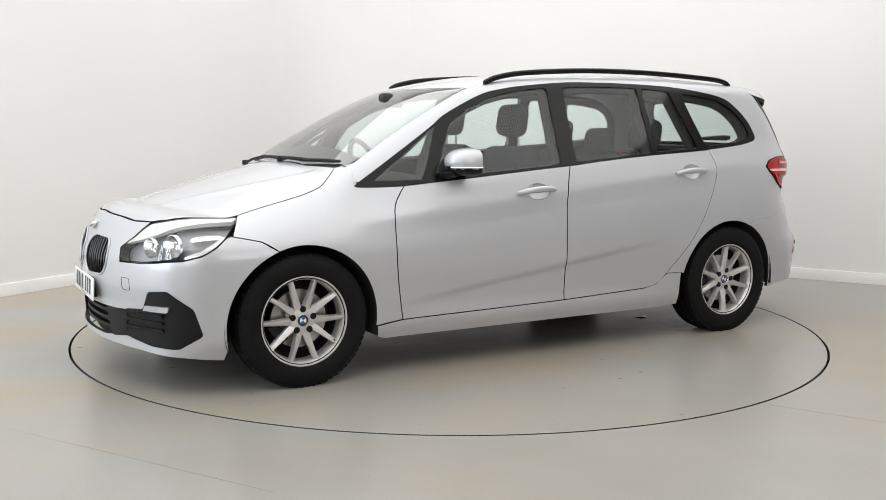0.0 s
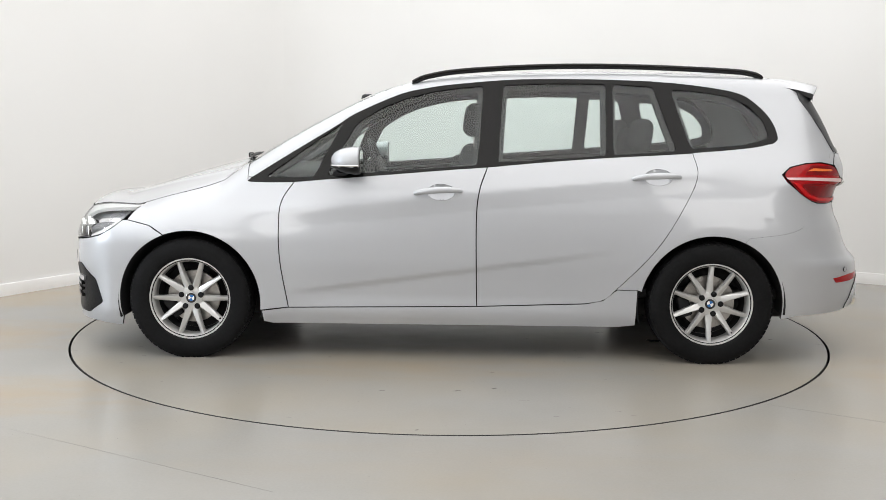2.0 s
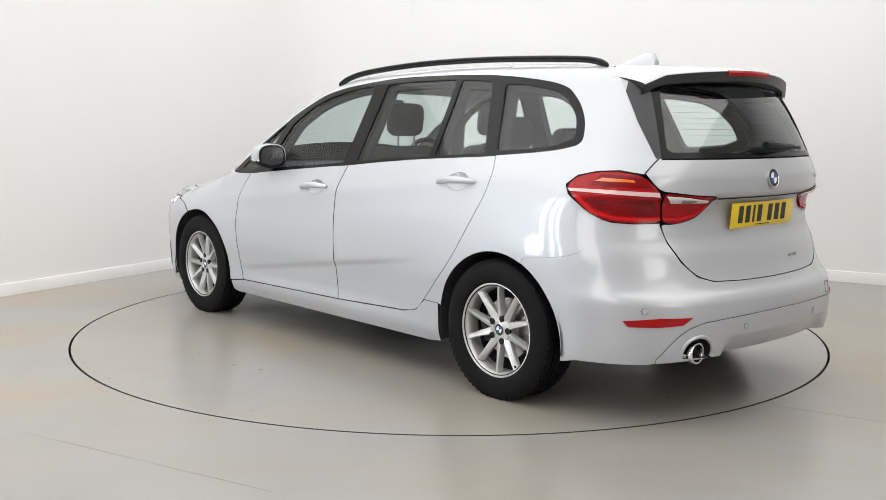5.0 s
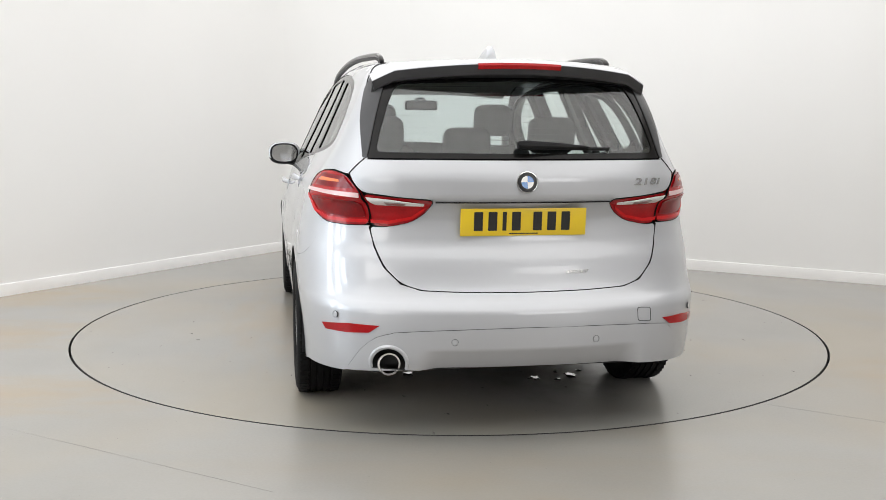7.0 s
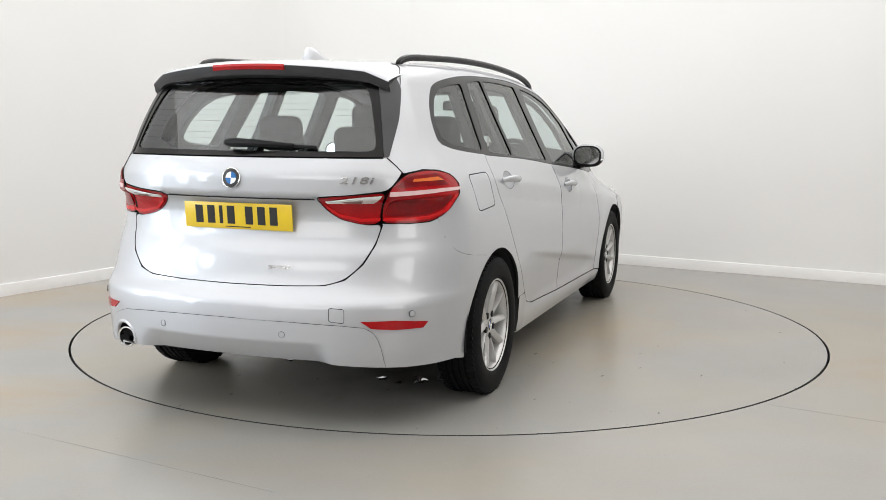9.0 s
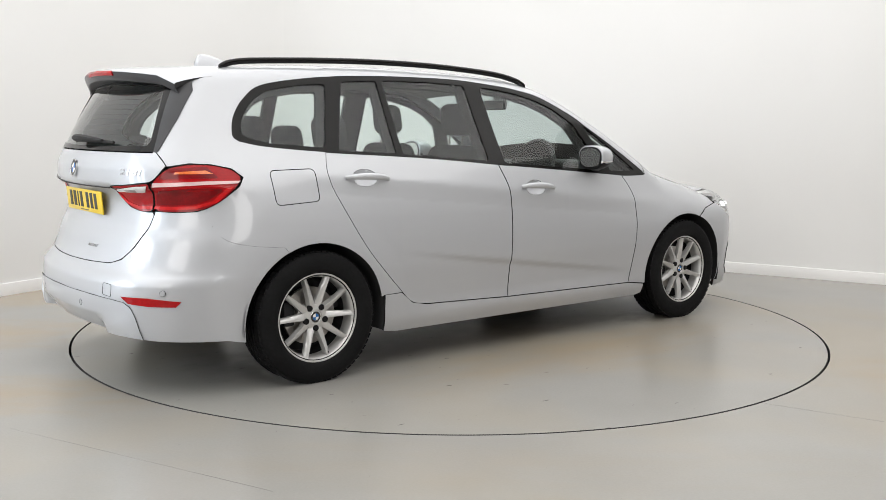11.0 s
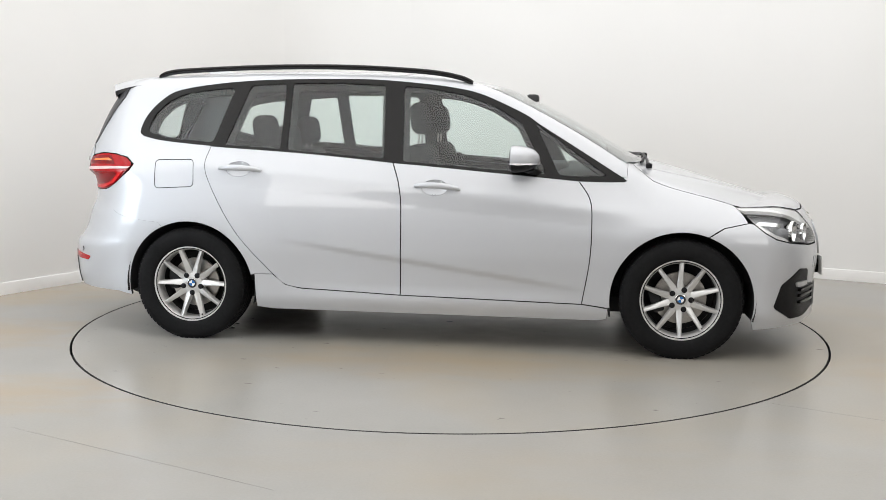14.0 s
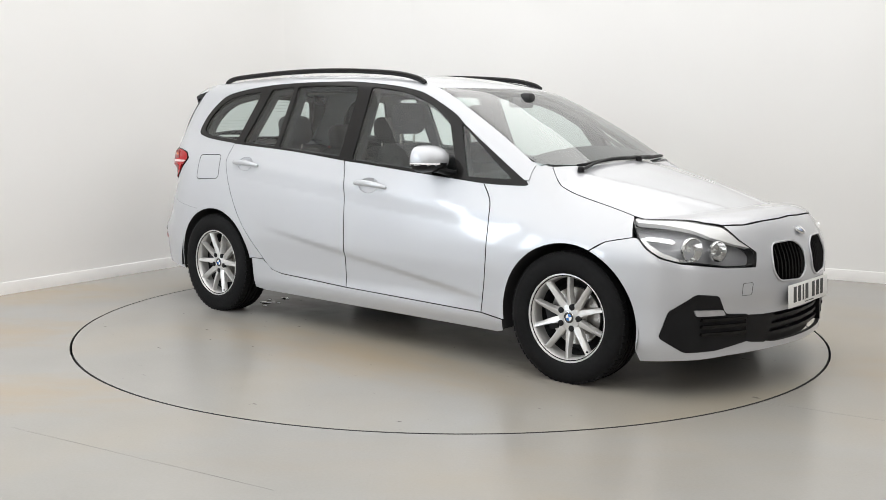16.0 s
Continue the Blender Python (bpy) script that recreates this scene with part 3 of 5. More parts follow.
CANT = cur([(1.090, 0.956), (0.858, 1.101), (0.617, 1.249), (0.530, 1.307), (0.368, 1.384), (0.242, 1.432), (0.115, 1.458), (-0.012, 1.476), (-0.301, 1.502),
            (-0.528, 1.508), (-0.855, 1.506), (-1.186, 1.491), (-1.516, 1.446), (-1.639, 1.383), (-1.720, 1.288), (-1.745, 1.200), (-1.72, 1.170)])
ARCH = 0.378
arch_front = arc(1.39, 0.31, ARCH, 187, -20)
arch_rear = arc(-1.39, 0.31, ARCH, 200, -12)
# edges of roof and screen, as (x, y)
SCREEN_SIDE = cur([(1.075, 0.700), (0.85, 0.668), (0.6, 0.630), (0.32, 0.578)])
ROOF_SIDE = [(0.32, 0.578), (0.1, 0.565), (-0.3, 0.56), (-0.9, 0.545), (-1.4, 0.52), (-1.74, 0.495)]
HOOD_SIDE = cur([(1.12, 0.62), (1.20, 0.688), (1.30, 0.722), (1.432, 0.728), (1.66, 0.722)])

# lamp outlines, from points on the skin
HEAD = np.concatenate([[(2.140, 0.431, 0.671), (2.085, 0.500, 0.727)], on_body("top", [(2.02, 0.548), (1.96, 0.622), (1.85, 0.673), (1.75, 0.706), (1.665, 0.728)]),
                       [(1.685, 0.775, 0.805), (1.749, 0.850, 0.741), (1.809, 0.870, 0.694), (1.872, 0.862, 0.659), (1.950, 0.819, 0.638), (2.08, 0.62, 0.612), (2.147, 0.455, 0.606)]])
head_nose = [tuple(q) for q in flatten("nose", HEAD)]
TAIL_OUT = np.array([(-1.748, 0.818, 1.008), (-1.79, 0.800, 1.047), (-1.88, 0.775, 1.068), (-1.97, 0.745, 1.072), (-2.05, 0.69, 1.055), (-2.098, 0.640, 0.990), (-2.100, 0.620, 0.93),
                     (-2.091, 0.609, 0.853), (-2.02, 0.70, 0.851), (-1.957, 0.768, 0.856), (-1.90, 0.80, 0.875), (-1.843, 0.822, 0.910), (-1.775, 0.826, 0.968)])
TAIL_IN = np.array([(-2.105, 0.632, 0.985), (-2.15, 0.50, 0.972), (-2.204, 0.361, 0.962), (-2.175, 0.40, 0.905), (-2.15, 0.45, 0.868), (-2.122, 0.541, 0.847), (-2.091, 0.603, 0.852)])
tail_out, tail_in = [tuple(q) for q in flatten("tail", TAIL_OUT)], [tuple(q) for q in flatten("tail", TAIL_IN)]

# doors
FRONT_DOOR = cut(WAIST, 0.825, -0.199) + SEAM_B[1:] + [(-0.149, 0.296), (0.861, 0.280)] + SEAM_A[::-1][1:]
REAR_DOOR = cut(WAIST, -0.199, -1.284) + SEAM_C[1:] + [(-0.724, 0.317), (-0.149, 0.296)] + SEAM_B[::-1][1:]
CUP_FRONT = [(0.045 + 0.072 * math.cos(a), 0.905 + 0.040 * math.sin(a)) for a in np.linspace(0, 2 * math.pi, 28)[:-1]]
CUP_REAR = [(-1.095 + 0.072 * math.cos(a), 0.990 + 0.040 * math.sin(a)) for a in np.linspace(0, 2 * math.pi, 28)[:-1]]
front_doors = both("front_door", "side", FRONT_DOOR, PAINT, car, holes=[CUP_FRONT], gap=0.003, cell=0.018, depth=0.028)
rear_doors = both("rear_door", "side", REAR_DOOR, PAINT, car, holes=[CUP_REAR], gap=0.003, cell=0.018, depth=0.028)
for doors, cup, bar in ((front_doors, CUP_FRONT, ((0.185, 0.897), (-0.065, 0.911))), (rear_doors, CUP_REAR, ((-0.96, 0.980), (-1.21, 0.992)))):
    dish = sheet("side", cup, gap=-0.002, cell=0.014, lift=-0.001, depth=0, swell=-0.022)
    ends = [np.array(bar[0]), np.array(bar[1])]
    for side, door in ((1, doors[0]), (-1, doors[1])):
        v, f, n = dish if side > 0 else mirrored(dish)
        link_mesh("handle_cup", v, f, PAINT, door)
        bm = bmesh.new()
        line, size = [], []
        for k in range(13):
            t = k / 12
            q = ends[0] * (1 - t) + ends[1] * t
            p = place("side", tuple(q), 0.006 + 0.026 * math.sin(math.pi * t) ** 0.5)
            line.append((p.x, side * p.y, p.z + 0.004 * math.sin(math.pi * t)))
            size.append(0.0125 * (0.35 + 0.65 * math.sin(math.pi * min(1, max(0, t * 0.9 + 0.05))) ** 0.6))
        tube_bm(bm, line, size, 12, 1.35)
        part("door_handle", bm, PAINT, door, "silver grab handle")

# front wing
WING = (convert(cut(WAIST, 1.085, 0.825)[:-1] + SEAM_A + [(1.004, 0.262)] + arc(1.39, 0.31, ARCH, 187, 70) + [(1.60, 0.715), (1.726, 0.742), (1.700, 0.785)], "side", "slant")
        + [tuple(q) for q in flatten("slant", HEAD[[7, 6]])] + convert(HOOD_SIDE[::-1], "top", "slant") + convert([(1.095, 0.665)], "top", "slant"))
both("front_wing", "slant", WING, PAINT, car, gap=0.0025, cell=0.028, depth=0.02)

# side frame: windscreen pillar, roof edge and rear quarter in one pressing
SPLIT = -1.15
upper_side = [(x, z) for x, z in CANT[1:] if x > SPLIT + 0.01]
cant_line = convert(upper_side, "side", "slant")
roof_line = convert([q for q in cur(ROOF_SIDE) if q[0] > SPLIT + 0.01], "top", "slant")
screen_line = convert(SCREEN_SIDE, "top", "slant")
cant_at = (SPLIT, float(np.interp(SPLIT, [-1.186, -0.855], [1.491, 1.506])))
join_y = float(np.interp(SPLIT, [-1.4, -0.9], [0.52, 0.545]))
join_low, join_high = convert([cant_at], "side", "slant")[0], convert([(SPLIT, join_y)], "top", "slant")[0]
foot = convert([(1.085, 0.975)], "side", "slant")[0]
PILLAR = [foot] + cant_line + [join_low, join_high] + roof_line[::-1] + screen_line[::-1][1:]
pillar = sheet("slant", PILLAR, gap=0.0, cell=0.03)
rear_roof = convert([q for q in cur(ROOF_SIDE) if q[0] < SPLIT - 0.01], "top", "side")
join_top = convert([(SPLIT, join_y)], "top", "side")[0]
QUARTER = ([cant_at] + [q for q in CANT[:-1] if q[0] < SPLIT - 0.01] + cut(WAIST, -1.72, -1.284) + SEAM_C[1:33] + [(-1.0, 0.396)] + arc(-1.39, 0.31, ARCH, 12, 115)
           + cur([(-1.571, 0.678), (-1.752, 0.700), (-1.851, 0.730), (-1.898, 0.790), (-1.916, 0.868)]) + [(-1.85, 0.907), (-1.768, 0.97), (-1.743, 1.01), (-1.79, 1.05), (-1.88, 1.07), (-1.97, 1.075), (-2.055, 1.06)]
           + [(-2.088, 1.12), (-2.06, 1.165), (-1.978, 1.274), (-1.888, 1.402), (-1.83, 1.475)] + rear_roof[::-1] + [join_top])
FLAP = rounded([(-1.612, 1.038), (-1.372, 1.043), (-1.362, 0.885), (-1.60, 0.872)], 0.03)
joined("side_frame", [pillar, sheet("side", QUARTER, gap=0.0, cell=0.03)], PAINT, car)
joined("side_frame", [mirrored(pillar), mirrored(sheet("side", QUARTER, holes=[FLAP], gap=0.0, cell=0.03))], PAINT, car)
panel("fuel_flap", "side", FLAP, PAINT, car, right=True, gap=0.004, cell=0.03, label="closed silver fuel filler flap")

# sill
SILL = [(1.004, 0.262), (0.861, 0.280), (-0.149, 0.296), (-0.724, 0.317), (-0.819, 0.337), (-0.891, 0.396), (-1.0, 0.396), (-0.995, 0.20), (-0.9, 0.188), (0.95, 0.188), (0.998, 0.20)]
both("sill", "side", SILL, PAINT, car, gap=0.0025, depth=0.05)

# bonnet, roof, screens
half_hood = [(2.12, 0.0), (2.12, 0.12), (2.10, 0.27), (2.07, 0.42), (2.02, 0.54), (1.96, 0.615), (1.85, 0.668), (1.75, 0.702)] + HOOD_SIDE[::-1] + [(1.155, 0.45), (1.19, 0.25), (1.205, 0.0)]
HOOD = half_hood + [(x, -y) for x, y in half_hood[-2:0:-1]]
panel("bonnet", "top", HOOD, PAINT, car, gap=0.0035, cell=0.035, depth=0.02)
half_screen = [(1.205, 0.0), (1.19, 0.25), (1.155, 0.45), (1.085, 0.68)] + SCREEN_SIDE[2:] + [(0.37, 0.40), (0.40, 0.2), (0.405, 0.0)]
SCREEN = half_screen + [(x, -y) for x, y in half_screen[-2:0:-1]]
panel("windscreen", "top", SCREEN, SCREEN_GLASS, car, gap=0.002, depth=0.006, label="clear laminated windscreen")
half_roof = [(0.405, 0.0), (0.40, 0.2), (0.37, 0.40)] + cur(ROOF_SIDE) + [(-1.79, 0.40), (-1.81, 0.2), (-1.815, 0.0)]
ROOF = half_roof + [(x, -y) for x, y in half_roof[-2:0:-1]]
panel("roof", "top", ROOF, PAINT, car, gap=0.002, cell=0.04)

# black window surrounds with openings, and the panes
FRAME = CANT[:-1] + cut(WAIST, -1.72, 1.09)[:-1]
PANE_TRI = rounded([(0.985, 0.978), (0.585, 1.262), (0.725, 0.980)], 0.02)
PANE_FRONT = rounded([(0.655, 0.988), (0.505, 1.262), (0.36, 1.352), (0.22, 1.405), (0.08, 1.438), (-0.04, 1.456), (-0.175, 1.468), (-0.145, 1.048)], 0.025)
PANE_REAR = rounded([(-0.255, 1.062), (-0.285, 1.473), (-0.55, 1.484), (-0.835, 1.483), (-0.825, 1.103)], 0.02)
PANE_VENT = rounded([(-0.865, 1.107), (-0.875, 1.482), (-1.09, 1.468), (-1.20, 1.128)], 0.02)
PANE_QUARTER = rounded([(-1.275, 1.140), (-1.185, 1.455), (-1.33, 1.445), (-1.50, 1.418), (-1.60, 1.37), (-1.675, 1.29), (-1.70, 1.20), (-1.58, 1.165)], 0.03)
PANES = (PANE_TRI, PANE_FRONT, PANE_REAR, PANE_VENT, PANE_QUARTER)
both("window_surround", "side", FRAME, GLOSSBLACK, car, holes=PANES, gap=0.001, cell=0.03, lift=-0.002, depth=0.03)
for name, outline in zip(("quarterlight", "front_window", "rear_window", "rear_quarterlight", "side_window"), PANES):
    both(name, "side", outline, GLASS, car, gap=-0.004, lift=-0.007, depth=0.0)

# bumpers
nose_seam = [tuple(q) for q in flatten("nose", on_body("top", half_hood[:5]))]
wing_seam = [tuple(q) for q in flatten("nose", on_body("side", [(1.726, 0.742), (1.60, 0.715)] + arc(1.39, 0.31, ARCH, 70, -14) + [(1.772, 0.165)] ))]
chin = [tuple(q) for q in flatten("nose", on_body("front", [(0.80, 0.185), (0.6, 0.20), (0.3, 0.205), (0.0, 0.205)]))]
half_nose = nose_seam + [head_nose[1], head_nose[0], head_nose[13], head_nose[12], head_nose[11], head_nose[10], head_nose[9], head_nose[8]] + wing_seam + chin
NOSE_SKIN = half_nose + [(-u, z) for u, z in half_nose[-2:0:-1]]
KIDNEY = rounded([(0.315, 0.703), (0.12, 0.708), (0.042, 0.665), (0.042, 0.56), (0.10, 0.517), (0.30, 0.527), (0.347, 0.60)], 0.038)
INTAKE = rounded([(0.50, 0.375), (0.0, 0.375), (-0.50, 0.375), (-0.46, 0.262), (-0.3, 0.236), (0.3, 0.236), (0.46, 0.262)], 0.03)
FOG = rounded([(0.485, 0.385), (0.615, 0.398), (0.665, 0.485), (0.77, 0.497), (0.838, 0.42), (0.850, 0.290), (0.79, 0.228), (0.66, 0.232), (0.47, 0.262)], 0.016)
flip = lambda line: [(-u, z) for u, z in line]
kidney = convert(KIDNEY, "front", "nose")
intake = convert(INTAKE, "front", "nose")
fog = convert(FOG, "front", "nose")
front_bumper = panel("front_bumper", "nose", NOSE_SKIN, PAINT, car, holes=[kidney, flip(kidney), intake, fog, flip(fog)], gap=0.002, cell=0.03, depth=0.02)

half_tail_top = [tuple(q) for q in flatten("tail", on_body("rear", [(0.0, 0.598), (0.25, 0.600), (0.42, 0.606), (0.498, 0.629), (0.56, 0.69), (0.595, 0.77), (0.612, 0.848)]))]
quarter_seam = [tuple(q) for q in flatten("tail", on_body("side", [(-1.916, 0.868)] + cur([(-1.898, 0.790), (-1.851, 0.730), (-1.752, 0.700), (-1.571, 0.678)]) + arc(-1.39, 0.31, ARCH, 115, 190)))]
side_lip = [tuple(q) for q in flatten("tail", on_body("side", [(-1.85, 0.262)]))]
PIPE_ARCH = arc(0.551, 0.322, 0.070, -16, 196, 22)
LIP_PLAIN = [(0.72, 0.272), (0.6, 0.283), (0.45, 0.294), (0.3, 0.298), (0.0, 0.300)]
LIP_NOTCH = [(0.72, 0.272)] + PIPE_ARCH + [(0.44, 0.294), (0.3, 0.298)]
half_bumper = half_tail_top + tail_out[7:10] + quarter_seam + side_lip
lip_plain, lip_notch = convert(LIP_PLAIN, "rear", "tail"), convert(LIP_NOTCH, "rear", "tail")
TAIL_SKIN = half_bumper + lip_notch + [(-u, z) for u, z in (half_bumper + lip_plain)[:0:-1]]
rear_bumper = panel("rear_bumper", "tail", TAIL_SKIN, PAINT, car, gap=0.001, cell=0.026, depth=0.02)

# tailgate
half_gate = [(0.0, 0.600), (0.25, 0.602), (0.42, 0.608), (0.496, 0.632), (0.557, 0.692), (0.592, 0.773), (0.608, 0.850), (0.56, 0.846), (0.45, 0.868), (0.40, 0.905), (0.361, 0.962), (0.50, 0.972), (0.645, 0.99), (0.675, 1.03), (0.688, 1.07), (0.682, 1.118), (0.0, 1.118)]
GATE = half_gate + [(-y, z) for y, z in half_gate[-2:0:-1]]
tailgate = panel("tailgate", "rear", rounded(GATE, 0.03), PAINT, car, gap=0.0006, cell=0.026)
half_glass = [(0.0, 1.122), (0.628, 1.122), (0.612, 1.17), (0.575, 1.30), (0.54, 1.41), (0.515, 1.455), (0.45, 1.472), (0.0, 1.478)]
REAR_GLASS = half_glass + [(-y, z) for y, z in half_glass[-2:0:-1]]
half_clear = [(0.0, 1.145), (0.585, 1.150), (0.558, 1.25), (0.515, 1.37), (0.48, 1.425), (0.0, 1.440)]
CLEAR = rounded(half_clear + [(-y, z) for y, z in half_clear[-2:0:-1]], 0.03)
panel("rear_screen_border", "rear", REAR_GLASS, GLOSSBLACK, car, holes=[CLEAR], gap=0.002, cell=0.03)
panel("rear_screen", "rear", CLEAR, PRIVACY, car, gap=-0.004, lift=-0.004, depth=0.0)


# silver corner between roof, quarter and spoiler
corner = convert([(-1.64, 0.485), (-1.92, 0.38)], "top", "slant") + convert([(-1.90, 1.40), (-1.64, 1.42)], "side", "slant")
both("roof_corner", "slant", corner, PAINT, car, gap=0.0, cell=0.03, lift=-0.004, depth=0)

# silver corner at the foot of the windscreen pillar
foot_corner = convert([(1.05, 0.69), (1.13, 0.60), (1.20, 0.66)], "top", "slant") + convert([(1.16, 0.955), (1.075, 0.957)], "side", "slant")
both("scuttle_corner", "slant", foot_corner, PAINT, car, gap=0.0, cell=0.025, lift=-0.004, depth=0)


# ---- wheels ----
HUB_Z, TYRE_R, WHEEL_Y = 0.322, 0.326, 0.788


def wheel(x, side, turned):
    """Tyre with tread, ten-spoke alloy rim, brake disc; its outer face looks along +y."""
    w = new("wheel")
    w.parent = car
    tagged(w, label="black tyre on a silver ten-spoke alloy rim")
    bm = bmesh.new()
    prof = [(0.206, -0.085), (0.222, -0.097), (0.268, -0.1045), (0.297, -0.101), (0.315, -0.092), (0.3235, -0.078)]
    for g in (-0.045, -0.016, 0.016, 0.045):
        prof += [(0.326, g - 0.005), (0.319, g - 0.004), (0.319, g + 0.004), (0.326, g + 0.005)]
    prof += [(0.3235, 0.078), (0.315, 0.092), (0.297, 0.101), (0.268, 0.1045), (0.240, 0.101), (0.226, 0.097), (0.221, 0.092), (0.206, 0.085)]
    lathe_bm(bm, prof, 72)
    tyre = part("tyre", bm, RUBBER, w, sharp=40)
    # tread blocks on the shoulders
    bm = bmesh.new()
    for i in range(64):
        for s in (-1, 1):
            m = Matrix.Rotation(2 * math.pi * i / 64, 4, "Y") @ Matrix.Translation((0.3225, s * 0.070, 0)) @ Matrix.Rotation(s * 0.25, 4, "X") @ Matrix.Rotation(s * 0.12, 4, "Z")
            box_bm(bm, 0.009, 0.036, 0.026, m)
    tagged(part("tread", bm, RUBBER, w, flat=True), kind="stuff")
    # rim lip, dark barrel
    bm = bmesh.new()
    lathe_bm(bm, [(0.212, 0.070), (0.2205, 0.084), (0.2190, 0.0915), (0.2135, 0.092), (0.2095, 0.085), (0.2035, 0.080), (0.1975, 0.062), (0.1955, 0.036), (0.1945, 0.010)], 72)
    part("rim", bm, ALLOY, w)
    bm = bmesh.new()
    lathe_bm(bm, [(0.1945, 0.010), (0.192, -0.01), (0.190, -0.08), (0.206, -0.088)], 72)
    part("barrel", bm, DARK, w, "dark inner barrel of the rim")
    bm = bmesh.new()
    lathe_bm(bm, [(0.006, 0.055), (0.006, 0.075), (0.003, 0.078), (0.0001, 0.078)], 10, Matrix.Translation((0.191 * math.cos(1.9), 0, -0.191 * math.sin(1.9))))
    part("valve", bm, BLACK, w)
    # five pairs of spokes
    for i in range(10):
        bm = bmesh.new()
        a = 2 * math.pi * (i // 2) / 5 + (0.318 if i % 2 else -0.318) + math.pi / 2
        a0 = 2 * math.pi * (i // 2) / 5 + (0.27 if i % 2 else -0.27) + math.pi / 2
        stations = [(0.0, 0.046, 0.0200, 0.062), (0.25, 0.075, 0.0180, 0.066), (0.5, 0.115, 0.0148, 0.072), (0.8, 0.165, 0.0126, 0.078), (0.95, 0.196, 0.0118, 0.080), (1.0, 0.207, 0.0145, 0.080)]
        rows = []
        for t, r, half, top in stations:
            b = a0 + (a - a0) * t + math.pi * 0
            rad, tan = Vector((math.cos(b), 0, math.sin(b))), Vector((-math.sin(b), 0, math.cos(b)))
            lean_in = 0.45 if i % 2 else -0.45
            sec = [(-half, -0.034), (-half, -0.012), (half * (lean_in - 0.30), 0.0), (half * (lean_in + 0.30), 0.0), (half, -0.012), (half, -0.034)]
            rows.append([bm.verts.new(rad * r + tan * u + Vector((0, top + v, 0))) for u, v in sec])
        for p, q in zip(rows, rows[1:]):
            for k in range(5):
                bm.faces.new((p[k], p[k + 1], q[k + 1], q[k]))
        part("spoke", bm, ALLOY, w, sharp=50)
    bm = bmesh.new()
    lathe_bm(bm, [(0.066, 0.02), (0.066, 0.050), (0.060, 0.060), (0.036, 0.064), (0.034, 0.060), (0.0001, 0.060)], 40)
    part("hub", bm, ALLOY, w)
    for i in range(5):
        bm = bmesh.new()
        a = 2 * math.pi * (i + 0.5) / 5 + math.pi / 2
        lathe_bm(bm, [(0.0155, 0.055), (0.0155, 0.0668), (0.0140, 0.0676), (0.0001, 0.0676)], 14, Matrix.Translation((0.055 * math.cos(a), 0, 0.055 * math.sin(a))))
        part("bolt", bm, BLACK, w)
    new_cap(w, 0.0275, 0.0635, Matrix())
    # brake disc and caliper
    bm = bmesh.new()
    lathe_bm(bm, [(0.06, -0.02), (0.06, 0.015), (0.07, 0.005), (0.142, 0.005), (0.142, -0.015), (0.06, -0.015)], 48)
    part("brake_disc", bm, STEEL, w, "worn bare steel brake disc")
    bm = bmesh.new()
    box_bm(bm, 0.06, 0.07, 0.12, Matrix.Translation((0.125, -0.005, 0.02)), 0.012)
    part("brake_caliper", bm, DARK, w)
    bm = bmesh.new()
    lathe_bm(bm, [(0.188, -0.075), (0.05, -0.075)], 40)
    part("dust_shield", bm, DARK, w)
    w.matrix_local = Matrix.Translation(SHIFT) @ (pose(x, WHEEL_Y, HUB_Z) if side > 0 else pose(x, -WHEEL_Y, HUB_Z, 0, 0, 180)) @ Matrix.Rotation(radians(turned), 4, "Y")
    return w


def new_cap(parent, r, out, m):
    """Round emblem: dark ring, rim and four plain blue and white quarters; looks along +y."""
    bm = bmesh.new()
    lathe_bm(bm, [(r, out - 0.004), (r, out), (r * 0.93, out + 0.0012), (r * 0.62, out + 0.0012)], 32, m)
    ring_ob = part("emblem", bm, INK, parent, "dark round emblem ring")
    bm = bmesh.new()
    lathe_bm(bm, [(r * 1.04, out - 0.004), (r * 1.04, out + 0.0014), (r * 0.98, out + 0.002), (r * 0.95, out + 0.0008)], 32, m)
    part("emblem_rim", bm, CHROME, ring_ob)
    for k in range(4):
        bm = bmesh.new()
        c = bm.verts.new(m @ Vector((0, out + 0.0018, 0)))
        vs = [bm.verts.new(m @ Vector((r * 0.62 * math.cos(math.pi / 2 * (k + j / 8)), out + 0.0014, r * 0.62 * math.sin(math.pi / 2 * (k + j / 8))))) for j in range(9)]
        for a, b in zip(vs, vs[1:]):
            bm.faces.new((c, a, b))
        part("emblem_quarter", bm, BLUE if k % 2 else WHITE, ring_ob)
    return ring_ob


for wx, ws, turned in ((1.39, 1, 36), (1.39, -1, 18), (-1.39, 1, 18), (-1.39, -1, 0)):
    wheel(wx, ws, turned)


# ---- lamps ----
BROW = material("lamp_brow", (0.80, 0.79, 0.77), 0.3, metal=0.25, coat=0.5, stain=0.05, stain_size=12)
BAND = material("lamp_band", (0.72, 0.50, 0.50), 0.3, coat=0.6, stain=0.05, stain_size=20)
HOUSING = material("lamp_inside", (0.30, 0.30, 0.31), 0.35, metal=0.3, coat=0.3, stain=0.15, stain_size=12)
MATTE = material("lamp_housing", (0.46, 0.46, 0.475), 0.28, metal=0.5, coat=0.4, stain=0.1, stain_size=15)
head_lamp = rounded([tuple(q) for q in flatten("lamp", HEAD)], 0.035, 4)


lamp_out, lamp_in = rounded(tail_out, 0.03), rounded(tail_in, 0.022)


def lamp_line(points):
    return [tuple(q) for q in flatten("lamp", np.array(points))]


